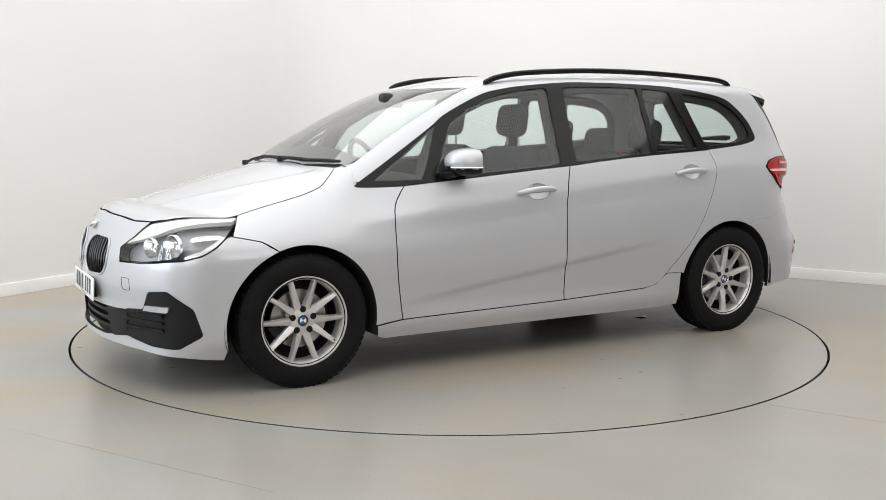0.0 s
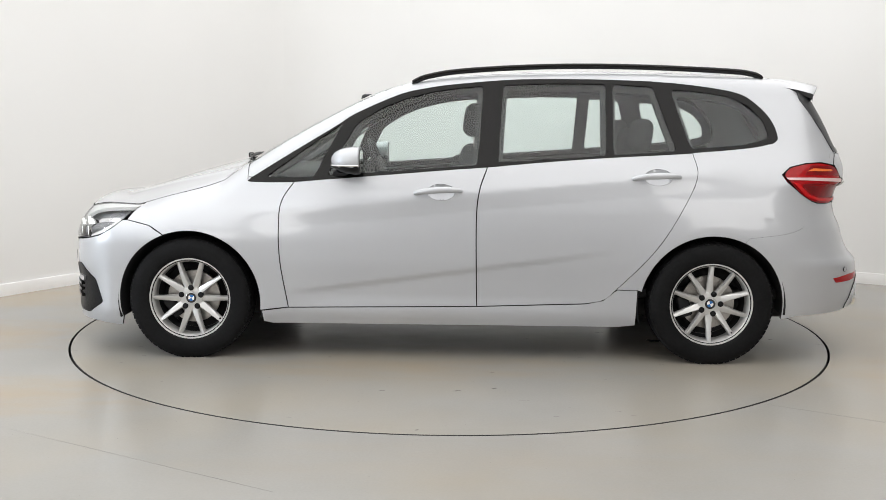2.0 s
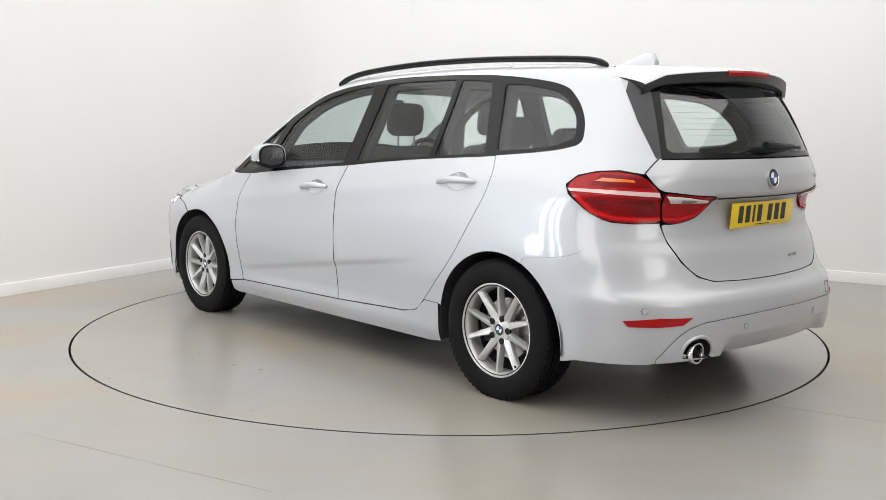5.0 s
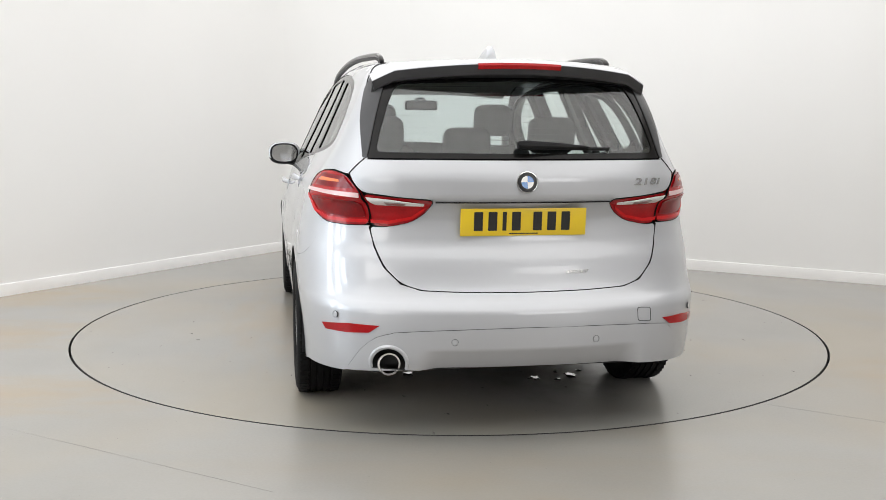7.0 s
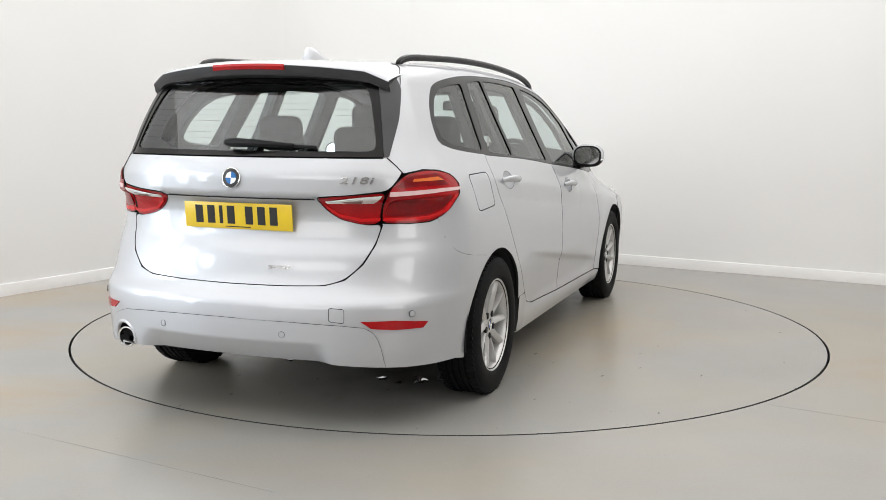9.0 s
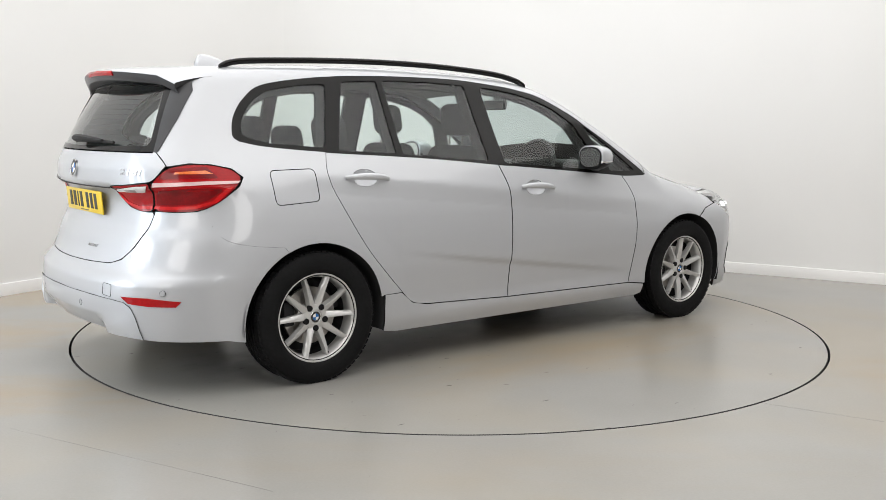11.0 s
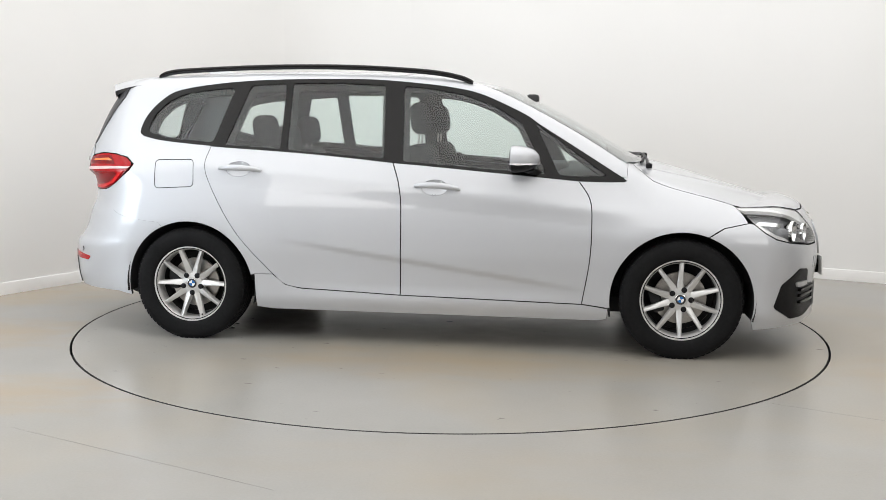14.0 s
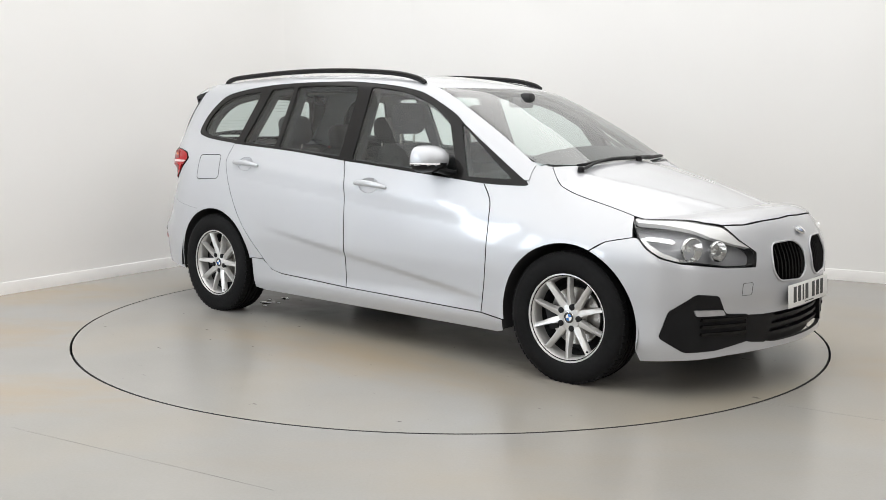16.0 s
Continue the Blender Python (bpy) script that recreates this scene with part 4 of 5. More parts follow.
for right in (False, True):
    lamp = panel("headlamp", "lamp", head_lamp, LENS, car, "clear headlamp with chrome reflectors", right, gap=0.002, cell=0.02, depth=0.02, swell=0.010)
    panel("lamp_housing", "lamp", head_lamp, HOUSING, lamp, "grey lamp housing", right, gap=-0.004, cell=0.03, lift=-0.05, depth=0)
    panel("lamp_rim", "lamp", head_lamp, BLACK, lamp, "dark lamp edge", right, holes=[tidy(head_lamp, 0.0045, 1.0)], gap=0.0, cell=0.02, lift=-0.006, depth=0.045)
    brow = lamp_line([(2.125, 0.445, 0.685)] + [tuple(q) for q in HEAD[1:7]] + [(1.70, 0.765, 0.803), (1.86, 0.72, 0.778), (2.01, 0.645, 0.742), (2.075, 0.55, 0.71)])
    panel("lamp_brow", "lamp", brow, BROW, lamp, "bright satin silver brow", right, gap=0.004, cell=0.02, lift=-0.005, depth=0.02)
    s = -1 if right else 1
    for cx, cy, cz, r in ((1.945, 0.735, 0.695, 0.054), (2.020, 0.628, 0.685, 0.045)):
        m = Matrix.Translation((cx, s * cy, cz)) @ pose(0, 0, 0, 0, 0, -90 + s * 24)
        bm = bmesh.new()
        lathe_bm(bm, [(r * 1.06, 0.02), (r * 1.06, 0.034), (r, 0.036), (r * 0.9, 0.02), (r * 0.55, -0.02), (0.018, -0.03), (0.018, -0.005), (0.012, 0.008), (0.001, 0.010)], 28, m)
        part("reflector_bowl", bm, CHROME, lamp, "chrome reflector bowl")
    swoosh = lamp_line([(1.79, 0.84, 0.735), (1.90, 0.80, 0.722), (1.915, 0.79, 0.738), (1.90, 0.79, 0.752), (1.785, 0.83, 0.762), (1.765, 0.845, 0.75)])
    panel("indicator_strip", "lamp", swoosh, CHROME, lamp, "chrome indicator strip", right, gap=0.001, cell=0.02, lift=-0.018, depth=0.012)
    guide = lamp_line([(1.749, 0.850, 0.741), (1.809, 0.870, 0.694), (1.872, 0.862, 0.659), (1.950, 0.819, 0.640), (1.95, 0.815, 0.662), (1.87, 0.845, 0.684), (1.815, 0.85, 0.718), (1.765, 0.835, 0.752)])
    panel("light_guide", "lamp", guide, BROW, lamp, "curved silver light guide", right, gap=0.003, cell=0.02, lift=-0.012, depth=0.015)

    lamp = panel("tail_lamp", "tail", lamp_out, RED, car, "red tail lamp with amber and white bands", right, gap=0.002, cell=0.02, depth=0.02, swell=0.008)
    panel("lamp_edge", "tail", lamp_out, GLOSSBLACK, lamp, "black lamp border", right, holes=[tidy(lamp_out, 0.0035, 1.0)], gap=0.001, cell=0.02, lift=0.0035, depth=0.01)
    band = [tuple(q) for q in flatten("tail", np.array([(-1.762, 0.824, 0.992), (-1.90, 0.79, 0.993), (-2.093, 0.645, 0.985), (-2.096, 0.643, 0.966), (-1.90, 0.79, 0.978), (-1.775, 0.824, 0.981)]))]
    panel("white_band", "tail", band, BAND, lamp, "thin pale light band", right, gap=0.0, cell=0.02, lift=0.0095, depth=0.004)
    deep = [tuple(q) for q in flatten("tail", np.array([(-1.835, 0.815, 0.962), (-1.95, 0.775, 0.964), (-2.085, 0.650, 0.955), (-2.09, 0.625, 0.885), (-2.03, 0.70, 0.884), (-1.965, 0.765, 0.890), (-1.90, 0.80, 0.912)]))]
    panel("deep_lens", "tail", rounded(deep, 0.02), RED_DEEP, lamp, "deep red lens field", right, gap=0.0, cell=0.02, lift=0.0085, depth=0.003)
    tube_line = [tuple(q) for q in flatten("tail", np.array([(-1.79, 0.82, 0.968), (-1.83, 0.82, 0.962), (-1.888, 0.80, 0.905), (-1.965, 0.765, 0.882), (-2.03, 0.70, 0.877), (-2.09, 0.62, 0.878), (-2.09, 0.615, 0.864), (-2.02, 0.70, 0.862), (-1.957, 0.768, 0.868), (-1.87, 0.81, 0.898)]))]
    panel("light_guide", "tail", tube_line, RED_GUIDE, lamp, "bright red light guide", right, gap=0.0, cell=0.015, lift=0.0095, depth=0.003)
    amber = [tuple(q) for q in flatten("tail", np.array([(-1.86, 0.79, 1.022), (-2.03, 0.70, 1.018), (-2.02, 0.71, 1.040), (-1.90, 0.77, 1.046)]))]
    field = [tuple(q) for q in flatten("tail", np.array([(-1.845, 0.79, 1.006), (-2.075, 0.66, 1.002), (-2.04, 0.70, 1.048), (-1.90, 0.77, 1.056)]))]
    panel("indicator_field", "tail", rounded(field, 0.01), RED_DEEP, lamp, "brownish red indicator field", right, gap=0.0, cell=0.02, lift=0.0082, depth=0.003)
    panel("indicator", "tail", amber, AMBER, lamp, "amber indicator", right, gap=0.006, cell=0.02, lift=0.0095, depth=0.003)
    lamp = panel("tail_lamp", "tail", lamp_in, RED, car, "red tail lamp section on the tailgate", right, gap=0.002, cell=0.02, depth=0.02, swell=0.008)
    panel("lamp_edge", "tail", lamp_in, GLOSSBLACK, lamp, "black lamp border", right, holes=[tidy(lamp_in, 0.0035, 1.0)], gap=0.001, cell=0.02, lift=0.0035, depth=0.01)
    band = [tuple(q) for q in flatten("tail", np.array([(-2.105, 0.615, 0.970), (-2.15, 0.50, 0.962), (-2.19, 0.405, 0.950), (-2.185, 0.41, 0.938), (-2.15, 0.50, 0.940), (-2.12, 0.59, 0.946)]))]
    panel("reversing_light", "tail", band, WHITE, lamp, "white reversing light band", right, gap=0.0, cell=0.02, lift=0.0095, depth=0.004)
    guide = [tuple(q) for q in flatten("tail", np.array([(-2.10, 0.612, 0.878), (-2.13, 0.54, 0.874), (-2.155, 0.455, 0.893), (-2.185, 0.40, 0.935), (-2.18, 0.41, 0.915), (-2.16, 0.45, 0.882), (-2.13, 0.54, 0.860), (-2.10, 0.608, 0.864)]))]
    panel("light_guide", "tail", guide, RED_GUIDE, lamp, "bright red light guide", right, gap=0.0, cell=0.015, lift=0.0095, depth=0.003)
    well = [tuple(q) for q in flatten("tail", np.array([(-2.13, 0.545, 0.959), (-2.16, 0.47, 0.954), (-2.155, 0.48, 0.944), (-2.135, 0.54, 0.946)]))]
    panel("bulb_well", "tail", well, STEEL, lamp, "ribbed grey reversing bulb", right, gap=0.0, cell=0.015, lift=0.0115, depth=0.003)
    refl = [tuple(q) for q in flatten("tail", np.array([(-2.246, 0.586, 0.474), (-2.15, 0.69, 0.474), (-2.052, 0.800, 0.458), (-2.07, 0.785, 0.434), (-2.15, 0.69, 0.436), (-2.217, 0.62, 0.444)]))]
    panel("rear_reflector", "tail", refl, RED, car, "red strip reflector", right, gap=0.0, cell=0.02, lift=0.004, depth=0.012)

# ---- dark structure behind the seams, their shade put into its colour ----
INNER = ([(1.70, 0.80), (1.30, 0.90), (1.05, 0.93)] + [(x, z - 0.02) for x, z in cut(WAIST, 1.0, -1.70)] + [(-1.95, 1.0), (-1.95, 0.75), (-1.70, 0.62)]
         + arc(-1.39, 0.31, ARCH + 0.02, 130, 4) + [(-0.95, 0.22), (0.96, 0.22)] + arc(1.39, 0.31, ARCH + 0.02, 176, 60))
both("inner_side", "side", INNER, DARK, car, cell=0.06, lift=-0.03, depth=0, gap=0)
panel("inner_nose", "nose", [(-0.80, 0.205), (0.80, 0.205), (0.78, 0.60), (0.5, 0.74), (0, 0.78), (-0.5, 0.74), (-0.78, 0.60)], DARK, car, cell=0.06, lift=-0.06, depth=0, gap=0)
panel("inner_tail", "tail", [(-0.85, 0.30), (0.85, 0.30), (0.85, 0.98), (0.60, 1.10), (-0.60, 1.10), (-0.85, 0.98)], DARK, car, cell=0.06, lift=-0.04, depth=0, gap=0)
panel("inner_bonnet", "top", [(2.08, 0.0), (2.0, 0.5), (1.70, 0.68), (1.0, 0.64), (1.0, -0.64), (1.70, -0.68), (2.0, -0.5)], DARK, car, cell=0.08, lift=-0.03, depth=0, gap=0)
bm = bmesh.new()
box_bm(bm, 3.7, 1.16, 0.14, Matrix.Translation((-0.05, 0, 0.27)), 0.03)
box_bm(bm, 1.95, 1.60, 0.10, Matrix.Translation((0, 0, 0.25)), 0.02)
box_bm(bm, 0.36, 0.9, 0.10, Matrix.Translation((1.80, 0, 0.31)), 0.02)
box_bm(bm, 0.62, 1.24, 0.16, Matrix.Translation((-1.86, 0, 0.345)), 0.02)
box_bm(bm, 0.95, 1.28, 0.10, Matrix.Translation((-1.40, 0, 0.27)), 0.02)
box_bm(bm, 0.80, 1.28, 0.10, Matrix.Translation((1.35, 0, 0.25)), 0.02)
box_bm(bm, 1.90, 1.68, 0.08, Matrix.Translation((0, 0, 0.235)), 0.02)
part("floor_pan", bm, DARK, car, "black underbody")
for wx in (1.39, -1.39):
    for s in (1, -1):
        bm = bmesh.new()
        n = 30
        prof = [(0.392, 0.872), (0.385, 0.86), (0.380, 0.56), (0.06, 0.55)]
        rows = [[bm.verts.new((wx + r * math.cos(a), s * y, 0.31 + r * math.sin(a))) for r, y in prof] for a in np.linspace(radians(-14), radians(194 if wx > 0 else 186), n)]
        for p, q in zip(rows, rows[1:]):
            for k in range(len(prof) - 1):
                bm.faces.new((p[k], q[k], q[k + 1], p[k + 1]))
        part("wheel_arch_liner", bm, DARK, car, "black wheel arch liner")

# ---- front details ----
for s in (1, -1):
    grille = new("grille")
    grille.parent = car
    pts = on_body("front", KIDNEY)
    g = gradient(pts)
    path = [Vector((p + 0.003 * v)) for p, v in zip(pts, g)]
    path = [Vector((p.x, s * p.y, p.z)) for p in path]
    bm = bmesh.new()
    tube_bm(bm, path + path[:2], 0.0048, 8)
    part("grille_frame", bm, PAINT, grille, "silver kidney-shaped grille frame")
    for k in range(9):
        y = 0.066 + k * 0.0315
        zs = [z for yy, z in KIDNEY]
        col = [z for (ya, za), (yb, zb) in zip(KIDNEY, KIDNEY[1:] + KIDNEY[:1]) if (ya - y) * (yb - y) <= 0 and ya != yb for z in [za + (zb - za) * (y - ya) / (yb - ya)]]
        lo, hi = min(col), max(col)
        bm = bmesh.new()
        rows = []
        for i in range(7):
            z = lo + (hi - lo) * i / 6
            p = place("front", (y, z), -0.004)
            rows.append([bm.verts.new((p.x + dx, s * (y + dy), z)) for dx, dy in ((-0.035, -0.003), (-0.004, -0.006), (0.0, 0.0), (-0.004, 0.006), (-0.035, 0.003))])
        for p, q in zip(rows, rows[1:]):
            for j in range(4):
                bm.faces.new((p[j], p[j + 1], q[j + 1], q[j]))
        part("grille_bar", bm, GLOSSBLACK, grille)

    pocket = panel("fog_surround", "nose", fog, BLACK, car, "black lower bumper vent with fog lamp", s < 0, gap=0.0, cell=0.025, lift=0.004, depth=0.03, swell=-0.012)
    strip = convert(rounded([(0.615, 0.392), (0.755, 0.395), (0.765, 0.422), (0.63, 0.418)], 0.008), "front", "nose")
    panel("fog_lamp", "nose", strip, MATTE, pocket, "slim grey fog lamp strip", s < 0, gap=0.0, cell=0.015, lift=0.004, depth=0.015)
    for z0 in (0.300, 0.335, 0.366):
        slat = convert([(0.50, z0), (0.735, z0 + 0.004), (0.73, z0 + 0.017), (0.50, z0 + 0.013)], "front", "nose")
        panel("vent_slat", "nose", slat, GLOSSBLACK, pocket, "", s < 0, gap=0.0, cell=0.03, lift=0.009, depth=0.02)
    cover = convert(rounded([(0.475, 0.535), (0.535, 0.535), (0.54, 0.478), (0.482, 0.478)], 0.01), "front", "nose")
    pts = on_body("nose", cover)
    path = [Vector((p[0], s * p[1], p[2])) for p in pts + gradient(pts) * 0.0004]
    bm = bmesh.new()
    tube_bm(bm, path + path[:1], 0.0012, 5)
    part("washer_cover_seam", bm, DARK, front_bumper, "hairline seam of the washer cover")
for z0 in (0.262, 0.300, 0.338):
    slat = [(y, z0 + dz) for y, dz in ((-0.47, 0), (0.47, 0), (0.47, 0.016), (-0.47, 0.016))]
    panel("intake_slat", "front", slat, BLACK, car, "black lower grille bar", gap=0.0, cell=0.05, lift=-0.018, depth=0.03)
trim = convert(rounded([(0.30, 0.372), (0.50, 0.384), (0.49, 0.255), (0.36, 0.238)], 0.02), "front", "nose")
both("intake_cheek", "nose", trim, BLACK, car, "black lower grille cheek", gap=0.0, cell=0.03, lift=0.001, depth=0.03)


def plate(name, m, colour, label):
    """A pressed number plate with seven plain dark bars; its face looks along -y of m."""
    bm = bmesh.new()
    box_bm(bm, 0.520, 0.006, 0.111, m, 0.002)
    ob = part(name, bm, colour, car, label)
    x = -0.205
    for k in range(7):
        w = 0.016 if k == 2 else 0.036
        bm = bmesh.new()
        box_bm(bm, w, 0.0016, 0.076, m @ Matrix.Translation((x + w / 2, -0.0036, 0.004)))
        part("plate_bar", bm, INK, ob)
        x += w + (0.052 if k == 3 else 0.0225)
    bm = bmesh.new()
    box_bm(bm, 0.12, 0.001, 0.004, m @ Matrix.Translation((0.0, -0.0034, -0.046)))
    part("plate_foot_line", bm, INK, ob)
    return ob


plate("rear_number_plate", Matrix.Translation((-2.203, 0, 0.872)) @ pose(0, 0, 0, 5, 0, -90), YELLOW, "yellow number plate with plain dark bars")
plate("front_number_plate", Matrix.Translation((2.240, 0, 0.447)) @ pose(0, 0, 0, -3, 0, 90), WHITE, "white number plate with plain dark bars")
bm = bmesh.new()
box_bm(bm, 0.05, 0.36, 0.10, Matrix.Translation((2.2115, 0, 0.447)), 0.004)
part("plate_holder", bm, BLACK, car, "black plate holder")
p = place("rear", (0, 1.033))
new_cap(car, 0.041, 0.004, Matrix.Translation(p) @ pose(0, 0, 0, 0, 0, 90) @ pose(0, 0, 0, 10, 0, 0))
p = place("front", (0, 0.752))
g = (0.56, 0, 0.83)
new_cap(car, 0.041, 0.003, Matrix.Translation(p) @ Vector((0, 1, 0)).rotation_difference(Vector(g)).to_matrix().to_4x4())

# ---- cowl, wipers, mirrors, rails, fin, spoiler ----
half_cowl = [(1.235, 0.0), (1.22, 0.25), (1.185, 0.46), (1.12, 0.66), (1.085, 0.68), (1.135, 0.45), (1.17, 0.25), (1.185, 0.0)]
COWL = half_cowl + [(x, -y) for x, y in half_cowl[-2:0:-1]]
panel("cowl", "top", COWL, BLACK, car, "black plastic cowl below the windscreen", gap=0.0, cell=0.03, lift=-0.004, depth=0.01)
for a, b, pivot in (((1.165, -0.46), (1.20, 0.12), (1.215, -0.50)), ((1.19, 0.02), (1.085, 0.62), (1.215, 0.10))):
    wiper = new("wiper")
    wiper.parent = car
    line = []
    for k in range(9):
        t = k / 8
        p = place("top", (a[0] * (1 - t) + b[0] * t + 0.02 * math.sin(math.pi * t), a[1] * (1 - t) + b[1] * t), 0.012 + 0.006 * math.sin(math.pi * t))
        line.append(p)
    bm = bmesh.new()
    tube_bm(bm, line, [0.005] + [0.0075] * 7 + [0.005], 8, 1.3)
    part("wiper_blade", bm, BLACK, wiper)
    c = line[4]
    root = place("top", pivot, 0.012)
    bm = bmesh.new()
    tube_bm(bm, [root, (root * 0.6 + c * 0.4) + Vector((0, 0, 0.010)), c + Vector((0, 0, 0.008))], [0.012, 0.009, 0.006], 8, 0.8)
    part("wiper_arm", bm, BLACK, wiper)
    bm = bmesh.new()
    lathe_bm(bm, [(0.018, -0.01), (0.018, 0.012), (0.012, 0.018), (0.001, 0.019)], 16, Matrix.Translation(root) @ pose(0, 0, 0, 90, 0, 0))
    part("wiper_pivot", bm, BLACK, wiper)

for s in (1, -1):
    mirror = new("door_mirror")
    mirror.parent = car
    tagged(mirror, label="silver door mirror on a black foot")
    secs = [(0.466 + (x - 0.462) * 0.74, ry, rz) for x, ry, rz in ((0.462, 0.090, 0.064), (0.468, 0.098, 0.071), (0.50, 0.102, 0.074), (0.55, 0.099, 0.071), (0.60, 0.088, 0.063), (0.64, 0.066, 0.048), (0.665, 0.036, 0.026), (0.672, 0.004, 0.003))]
    n = 32
    grid = []
    for x, ry, rz in secs:
        row = []
        for i in range(n):
            a = 2 * math.pi * i / n
            c, q = math.cos(a), math.sin(a)
            y = 0.893 + ry * math.copysign(abs(c) ** 0.74, c) - 0.10 * (x - 0.47) * 0.5
            z = 1.068 + rz * math.copysign(abs(q) ** 0.78, q) + (0.05 * (x - 0.47) if q < 0 else -0.02 * (x - 0.47)) + 0.012 * (0.893 - y) / 0.1 * 0
            row.append((x, s * y, z))
        grid.append(row)
    for name, mat_used, test in (("mirror_cap", PAINT, lambda z: z >= 1.042), ("mirror_base", BLACK, lambda z: z < 1.042)):
        bm = bmesh.new()
        made = {}
        for i in range(len(grid) - 1):
            for j in range(n):
                quad = [grid[i][j], grid[i][(j + 1) % n], grid[i + 1][(j + 1) % n], grid[i + 1][j]]
                if test(sum(q[2] for q in quad) / 4):
                    corners4 = []
                    for q in quad:
                        if q not in made:
                            made[q] = bm.verts.new(q)
                        corners4.append(made[q])
                    bm.faces.new(corners4)
        part(name, bm, mat_used, mirror)
    bm = bmesh.new()
    vs = [bm.verts.new((0.466, q[1], q[2])) for q in grid[0]]
    bm.faces.new(vs)
    part("mirror_rear", bm, BLACK, mirror, "black mirror housing edge")
    bm = bmesh.new()
    c = Vector((0.4625, s * 0.893, 1.068))
    vs = [bm.verts.new(c + Vector((0, (q[1] - c.y) * 0.88, (q[2] - c.z) * 0.86))) for q in grid[0]]
    bm.faces.new(vs)
    part("mirror_glass", bm, CHROME, mirror, "mirror glass")
    bm = bmesh.new()
    tube_bm(bm, [(0.585, s * 0.765, 0.985), (0.580, s * 0.82, 0.998), (0.555, s * 0.89, 1.016)], [0.055, 0.045, 0.04], 12, 0.42)
    part("mirror_foot", bm, BLACK, mirror)
    bm = bmesh.new()
    tube_bm(bm, [(x, s * (0.893 + ry * 0.965 - 0.05 * (x - 0.47)), 1.044) for x, ry, rz in secs[:7]], 0.0045, 8)
    part("mirror_indicator", bm, CHROME, mirror, "thin clear indicator strip under the silver cap")

RAIL = cur([(0.215, 1.490), (0.13, 1.524), (-0.068, 1.556), (-0.513, 1.582), (-1.001, 1.584), (-1.502, 1.566), (-1.65, 1.55), (-1.708, 1.525)], 6)
for s in (1, -1):
    bm = bmesh.new()
    line, low = [], []
    for x, z in RAIL:
        y = float(np.interp(x, [-1.72, -0.9, 0.22], [0.512, 0.553, 0.578]))
        line.append((x, s * y, z))
        low.append((x, s * y, z))
    tube_bm(bm, line, [0.008] + [0.0115] * (len(line) - 2) + [0.008], 10, 0.9)
    rail = part("roof_rail", bm, GLOSSBLACK, car, "black roof rail along the roof edge")
    bm = bmesh.new()
    rows = []
    for x, y, z in line:
        g = place("top", (x, abs(y)), 0.001).z
        g = max(g - 0.004, z - 0.020)
        rows.append([bm.verts.new((x, y - 0.009, z)), bm.verts.new((x, y + 0.009, z)), bm.verts.new((x, y + 0.009, g)), bm.verts.new((x, y - 0.009, g))])
    for p, q in zip(rows, rows[1:]):
        for j in range(4):
            bm.faces.new((p[j], p[(j + 1) % 4], q[(j + 1) % 4], q[j]))
    part("rail_foot", bm, BLACK, rail)

bm = bmesh.new()
rows = []
for k in range(17):
    t = k / 16
    x = -1.40 - 0.20 * t
    h = float(np.interp(t, [0, 0.2, 0.4, 0.6, 0.8, 0.92, 1.0], [0.004, 0.022, 0.041, 0.055, 0.063, 0.062, 0.030]))
    w = 0.034 * (1 - 0.35 * t) + 0.004
    g = float(CABIN(x)) - 0.004
    rows.append([bm.verts.new((x, u, g + z)) for u, z in ((-w, 0), (-w * 0.85, h * 0.35 + 0.003), (-w * 0.62, h * 0.78 + 0.004), (-w * 0.28, h + 0.005), (w * 0.28, h + 0.005),
                                                         (w * 0.62, h * 0.78 + 0.004), (w * 0.85, h * 0.35 + 0.003), (w, 0))])
for p, q in zip(rows, rows[1:]):
    for j in range(7):
        bm.faces.new((p[j], p[j + 1], q[j + 1], q[j]))
bm.faces.new(rows[-1])
part("aerial_fin", bm, PAINT, car, "silver shark-fin aerial", sharp=60)


def lip(y):
    return -2.112 + 0.42 * y * y + 0.10 * max(0, abs(y) - 0.5), 1.508 - 0.12 * y * y - 0.35 * max(0, abs(y) - 0.5)


bm, bu = bmesh.new(), bmesh.new()
rows, under = [], []
for k in range(41):
    y = -0.585 + 1.17 * k / 40
    xl, zl = lip(y)
    x0 = -1.81 + 0.26 * y * y
    z0 = place("top", (x0, min(abs(y), 0.56)), 0.001).z
    if abs(y) > 0.52:
        z0 = min(z0, 1.50 - 0.4 * (abs(y) - 0.52))
    row = []
    for i in range(6):
        t = i / 5
        row.append(bm.verts.new((x0 + (xl - x0) * t, y, z0 + (zl - z0) * t + 0.010 * math.sin(math.pi * t))))
    row.append(bm.verts.new((xl - 0.004, y, zl - 0.006)))
    row.append(bm.verts.new((xl - 0.002, y, zl - 0.009)))
    rows.append(row)
    under.append([bu.verts.new((xl - 0.003, y, zl - 0.0075)), bu.verts.new((xl + 0.004, y, zl - 0.030)), bu.verts.new((xl + 0.016, y, zl - 0.048)), bu.verts.new((xl + 0.11, y, zl - 0.060))])
for side in (0, -1):
    # turned-down ends
    a = rows[side]
    top_edge = [bu.verts.new(v.co) for v in a]
    low = [bu.verts.new((v.co.x, v.co.y * 0.985, v.co.z - 0.040 * max(0, (i - 2) / 5) - 0.003)) for i, v in enumerate(a)]
    for j in range(len(a) - 1):
        bu.faces.new((top_edge[j], top_edge[j + 1], low[j + 1], low[j]))
